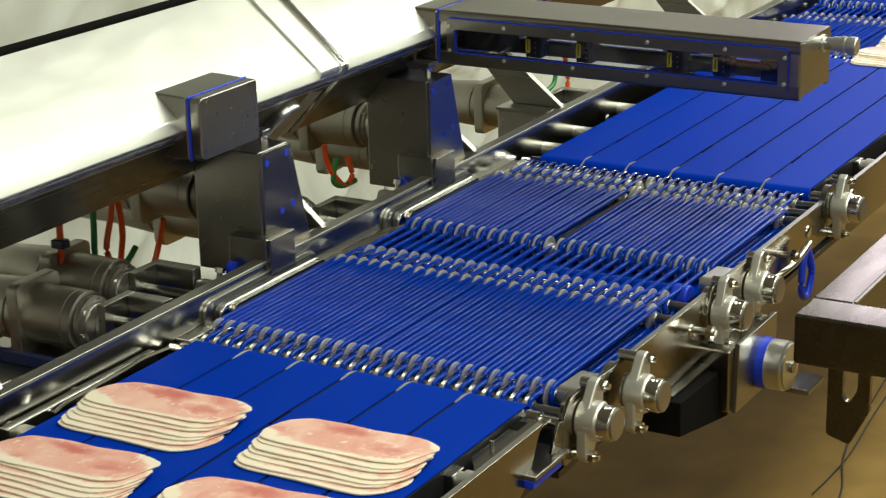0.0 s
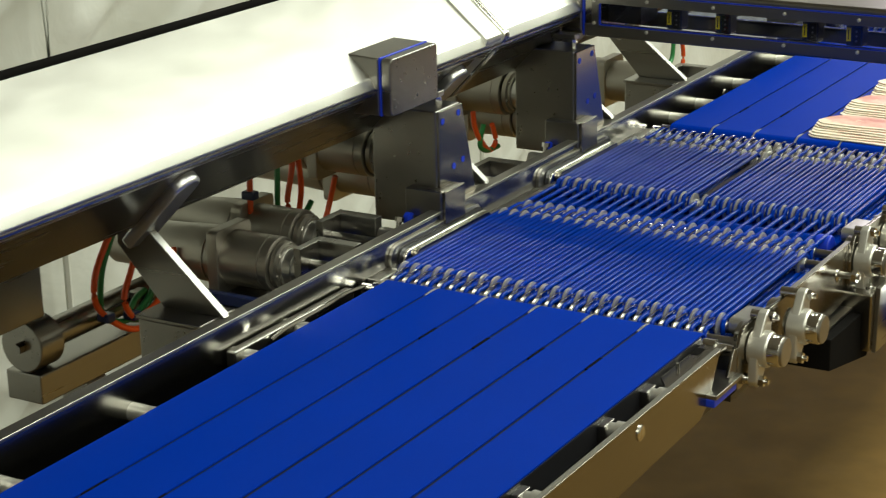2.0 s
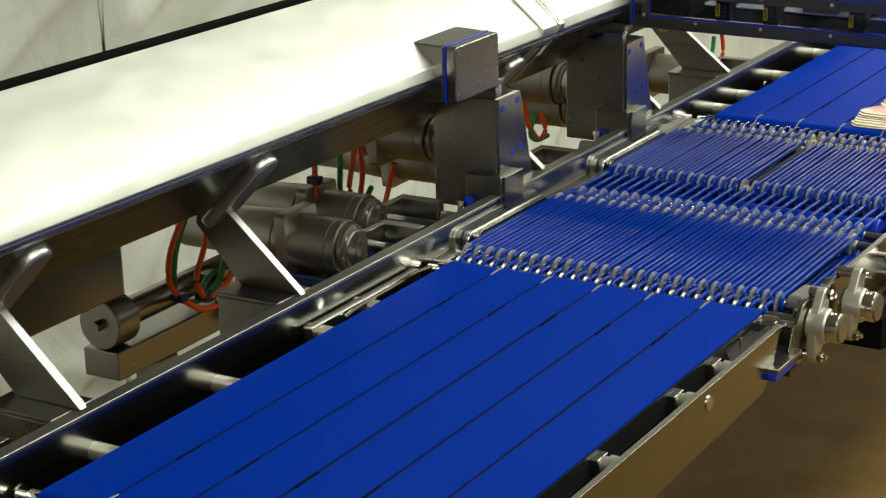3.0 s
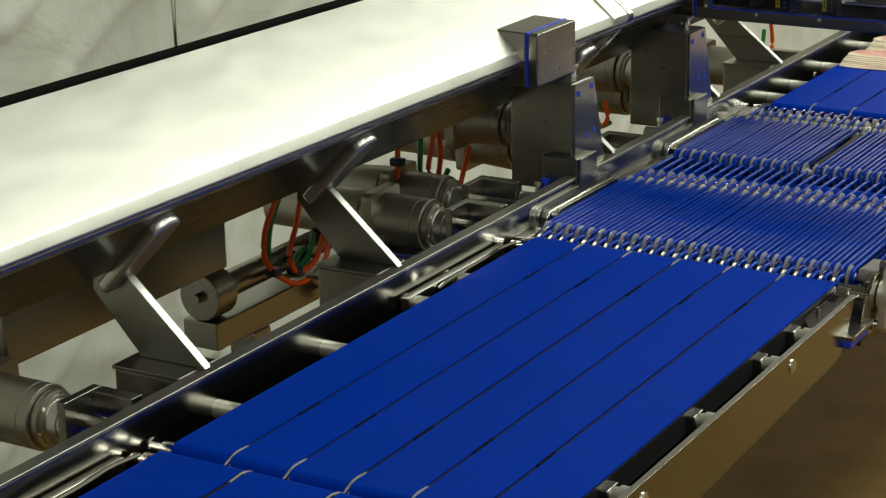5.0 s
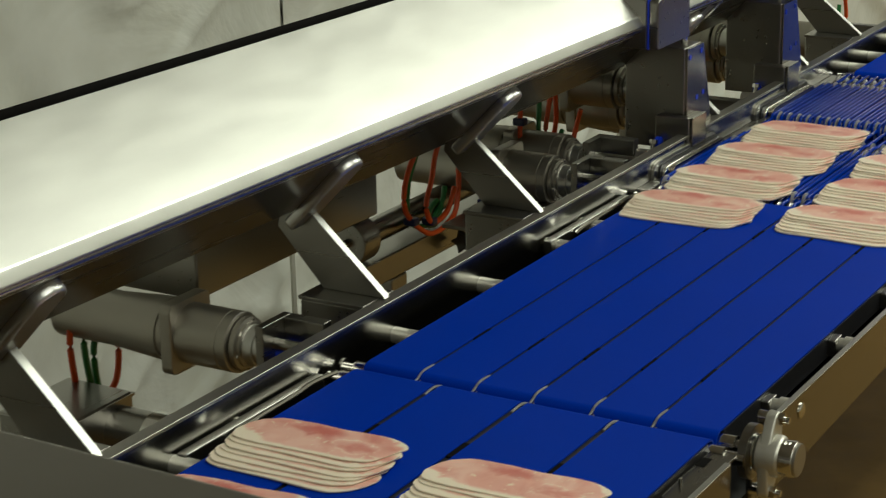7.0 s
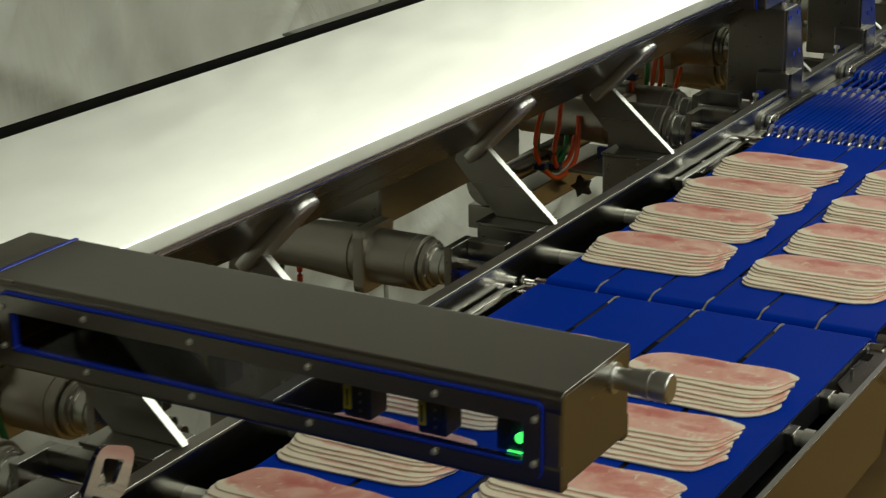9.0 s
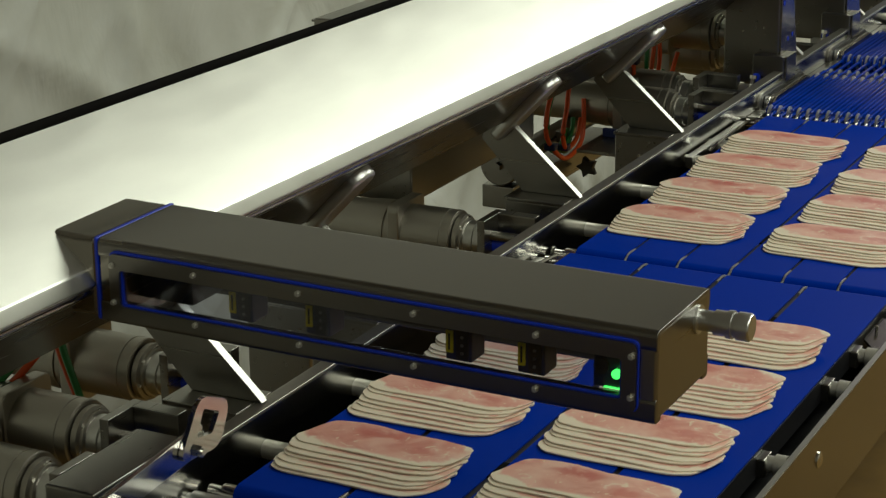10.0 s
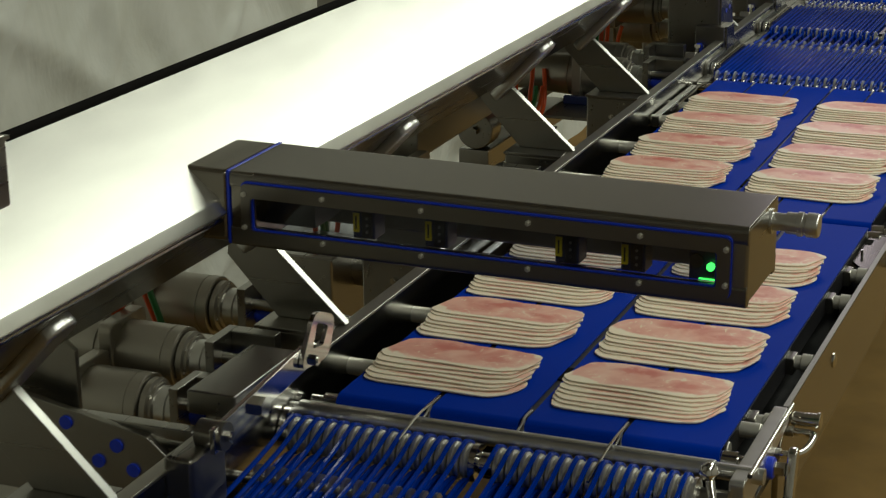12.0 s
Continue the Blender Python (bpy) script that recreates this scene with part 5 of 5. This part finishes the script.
def open_side_handle():
    root = thing("end_clamp", (0.54, -1.9, 0.93), "steel end bar with a bent wire handle and blue-ringed knob", "clamp")
    part("bar", prism(rounded([(-1.985, 0.950), (-1.985, 0.992), (-1.752, 0.997), (-1.752, 0.975), (-1.90, 0.955)], 0.006, 3), "x", 0.527, 0.546, 0.002), SATIN, root)
    part("edge_rod", tube([(0.5495, -1.752, 0.999), (0.5495, -1.86, 0.9985), (0.5495, -1.975, 0.997)], 0.0032, 10, 3), POLISH, root, "polished round edge")
    part("lower_leg", prism([(-1.985, 0.950), (-1.90, 0.957), (-1.93, 0.86), (-2.01, 0.85)], "x", 0.530, 0.541, 0.002), STEEL, root)
    part("roller_stop", cyl((0.487, -1.82, 0.987), (0.527, -1.82, 0.987), 0.010, 18, bevel=0.002), CAST, root)
    part("roller_stop", cyl((0.478, -1.882, 0.984), (0.503, -1.882, 0.984), 0.011, 18, bevel=0.002), CAST, root)
    part("grip_pin", lathe([(0.546, 0.008), (0.549, 0.0095), (0.577, 0.0095), (0.578, 0.0115), (0.582, 0.0115), (0.5835, 0.009)], "x", (0, -1.736, 0.975), 20), POLISH, root, "thick polished grip pin")
    part("wire_handle", tube([(0.536, -1.749, 0.963), (0.555, -1.749, 0.963), (0.571, -1.749, 0.963), (0.579, -1.757, 0.963), (0.579, -1.79, 0.962), (0.573, -1.812, 0.962), (0.560, -1.823, 0.963), (0.536, -1.823, 0.963)], 0.0052, 8, 5), POLISH, root, "bent wire handle")
    for y in (-1.749, -1.823):
        part("wire_collar", cyl((0.541, y, 0.963), (0.552, y, 0.963), 0.0068, 14), STEEL, root)
    part("blue_ring", lathe([(0.540, 0.012), (0.543, 0.014), (0.553, 0.014), (0.555, 0.012)], "x", (0, -1.868, 0.963), 20), BLUE, root, "blue ring")
    part("knob_nut", cyl((0.555, -1.868, 0.963), (0.568, -1.868, 0.963), 0.009, 6), POLISH, root)
    part("wing", prism(rounded([(-1.880, 0.925), (-1.862, 0.925), (-1.842, 0.985), (-1.860, 0.987)], 0.008), "x", 0.568, 0.580, 0.003), POLISH, root, "polished wing knob")
    part("ball", lathe([(-0.012, 0.003), (-0.008, 0.009), (0, 0.0125), (0.008, 0.009), (0.012, 0.003)], "z", (0.504, -1.985, 1.00), 16), POLISH, root, "ball end")
    part("ball_arm", tube([(0.506, -1.987, 0.992), (0.516, -2.005, 0.968), (0.536, -2.02, 0.94)], 0.006, 8, 4), POLISH, root)
    return root


open_side_handle()


# ---- sliced ham ----
def slice_mesh(seed):
    """One slice: a long rounded oblong, pale fat round its rim."""
    rnd = random.Random(seed)
    bm = bmesh.new()
    k = 72
    w, d = 0.1005, 0.040
    ph = rnd.random() * 6
    ring = []
    for i in range(k):
        t = 2 * math.pi * i / k
        c, s = math.cos(t), math.sin(t)
        e = 0.38
        x = w * math.copysign(abs(c) ** e, c)
        y = d * math.copysign(abs(s) ** (e + 0.15), s)
        x += 0.013 * (y / d)
        if s > 0:  # a dip in the back edge between the two muscles
            y -= 0.006 * s * math.exp(-((x - 0.024) / 0.020) ** 2)
        wob = 1 + rnd.uniform(-0.006, 0.006) + 0.018 * math.sin(3 * t + ph) + 0.012 * math.sin(7 * t + ph * 2)
        y += 0.003 * math.cos(2.3 * x / w + ph)
        ring.append((x * wob, y * wob))
    cols = []
    for f, z in ((0.994, 0.0), (0.998, 0.0005), (1.0, 0.0019), (0.988, 0.0023), (0.7, 0.0024), (0.35, 0.0024)):
        cols.append([bm.verts.new((x * f, y * f, z + 0.0003 * math.sin(40 * x + ph) * (z > 0))) for x, y in ring])
    for a, b in zip(cols, cols[1:]):
        for i in range(k):
            bm.faces.new((a[i], a[(i + 1) % k], b[(i + 1) % k], b[i]))
    bm.faces.new(cols[0][::-1])
    bm.faces.new(cols[-1])
    me = finish(bm, HAM, angle=60)
    me.materials.append(FAT)
    me.materials.append(RIND)
    for p in me.polygons:
        if abs(p.normal.z) < 0.75 and p.center.z < 0.0022:
            p.material_index = 2 if p.center.z < 0.0006 else 1
    return me


SLICES = [slice_mesh(s) for s in range(4)]


def ham_stack(seed, x, y, z):
    """Seven shingled slices; its place is the middle of its front."""
    rnd = random.Random(seed)
    root = thing("ham_stack", (x, y, z), "shingled stack of pink cooked ham slices with pale fat rim", "sliced ham", "ham stacks on the conveyor")
    for i in range(7):
        ob = new("ham_slice", SLICES[rnd.randrange(4)])
        ob.parent = root
        tilt = 0.05 if i else 0.0
        ob.location = (rnd.uniform(-0.0012, 0.0012), 0.0425 + i * 0.0092 + rnd.uniform(-0.0007, 0.0007), 0.0003 + i * 0.0023)
        ob.rotation_euler = (0.0, 0.0, rnd.uniform(-0.012, 0.012))
    return root


# ---- what moves ----
def motions():
    v = 0.79
    z = 1.0006
    lanes = (0.112, 0.369)

    def glide(legs):
        """Rows of (time, y) for the lead stack from legs of (start, end, y from, y to), easing at both ends."""
        rows = []
        for t0, t1, a, b in legs:
            ease = 0.12
            n = 8
            full = t1 - t0
            for k in range(n + 1):
                t = full * k / n
                pts = [0, ease / 2, ease, full * 0.25, full * 0.5, full * 0.75, full - ease, full - ease / 2, full]
                t = pts[k]
                speed = (b - a) / (full - ease)
                if t <= ease:
                    s = speed * t * t / (2 * ease)
                elif t >= full - ease:
                    u = full - t
                    s = (b - a) - speed * u * u / (2 * ease)
                else:
                    s = speed * (t - ease / 2)
                rows.append((t0 + t, a + s))
        if rows[0][0] > 0:
            rows.insert(0, (0.0, rows[0][1]))
        if rows[-1][0] < 12:
            rows.append((12.0, rows[-1][1]))
        return rows

    groups = (
        # first group: from the middle belt to the near belt
        (0.183, 0.176, (0, 1), glide([(0.045, 0.045 + 0.985 / v + 0.12, -0.885, -1.870)])),
        # second group, far lane: waits at the far belt, then goes on with the other lane
        (0.177, 0.177, (1,), glide([(-1.2, 1.23, 2.82, 1.02), (5.42, 5.42 + 1.878 / v + 0.12, 1.02, -0.858)])),
        # second group, other lane
        (0.177, 0.177, (0,), glide([(3.30, 3.30 + 3.55 / v + 0.12, 2.692, -0.858)])),
    )
    seed = 0
    for pitch, pitch0, which, rows in groups:
        rows = [r for r in rows if r[0] >= 0] if rows[0][0] >= 0 else clip(rows)
        for lane in which:
            for i in range(4):
                seed += 1
                ob = ham_stack(seed, lanes[lane], rows[0][1] + i * pitch, z)
                dx = random.Random(seed * 7).uniform(-0.002, 0.002)
                walk(ob, [(t, pose(lanes[lane] + dx + (0.012 if seed < 9 and t < 1.2 else 0.0), y + i * pitch, z)) for t, y in rows])


def clip(rows):
    """The rows from the clip's start on."""
    out = []
    for (t0, a), (t1, b) in zip(rows, rows[1:]):
        if t0 < 0 <= t1 and t1 > t0:
            out.append((0.0, a + (b - a) * (0 - t0) / (t1 - t0)))
    return out + [r for r in rows if r[0] > 0]


motions()
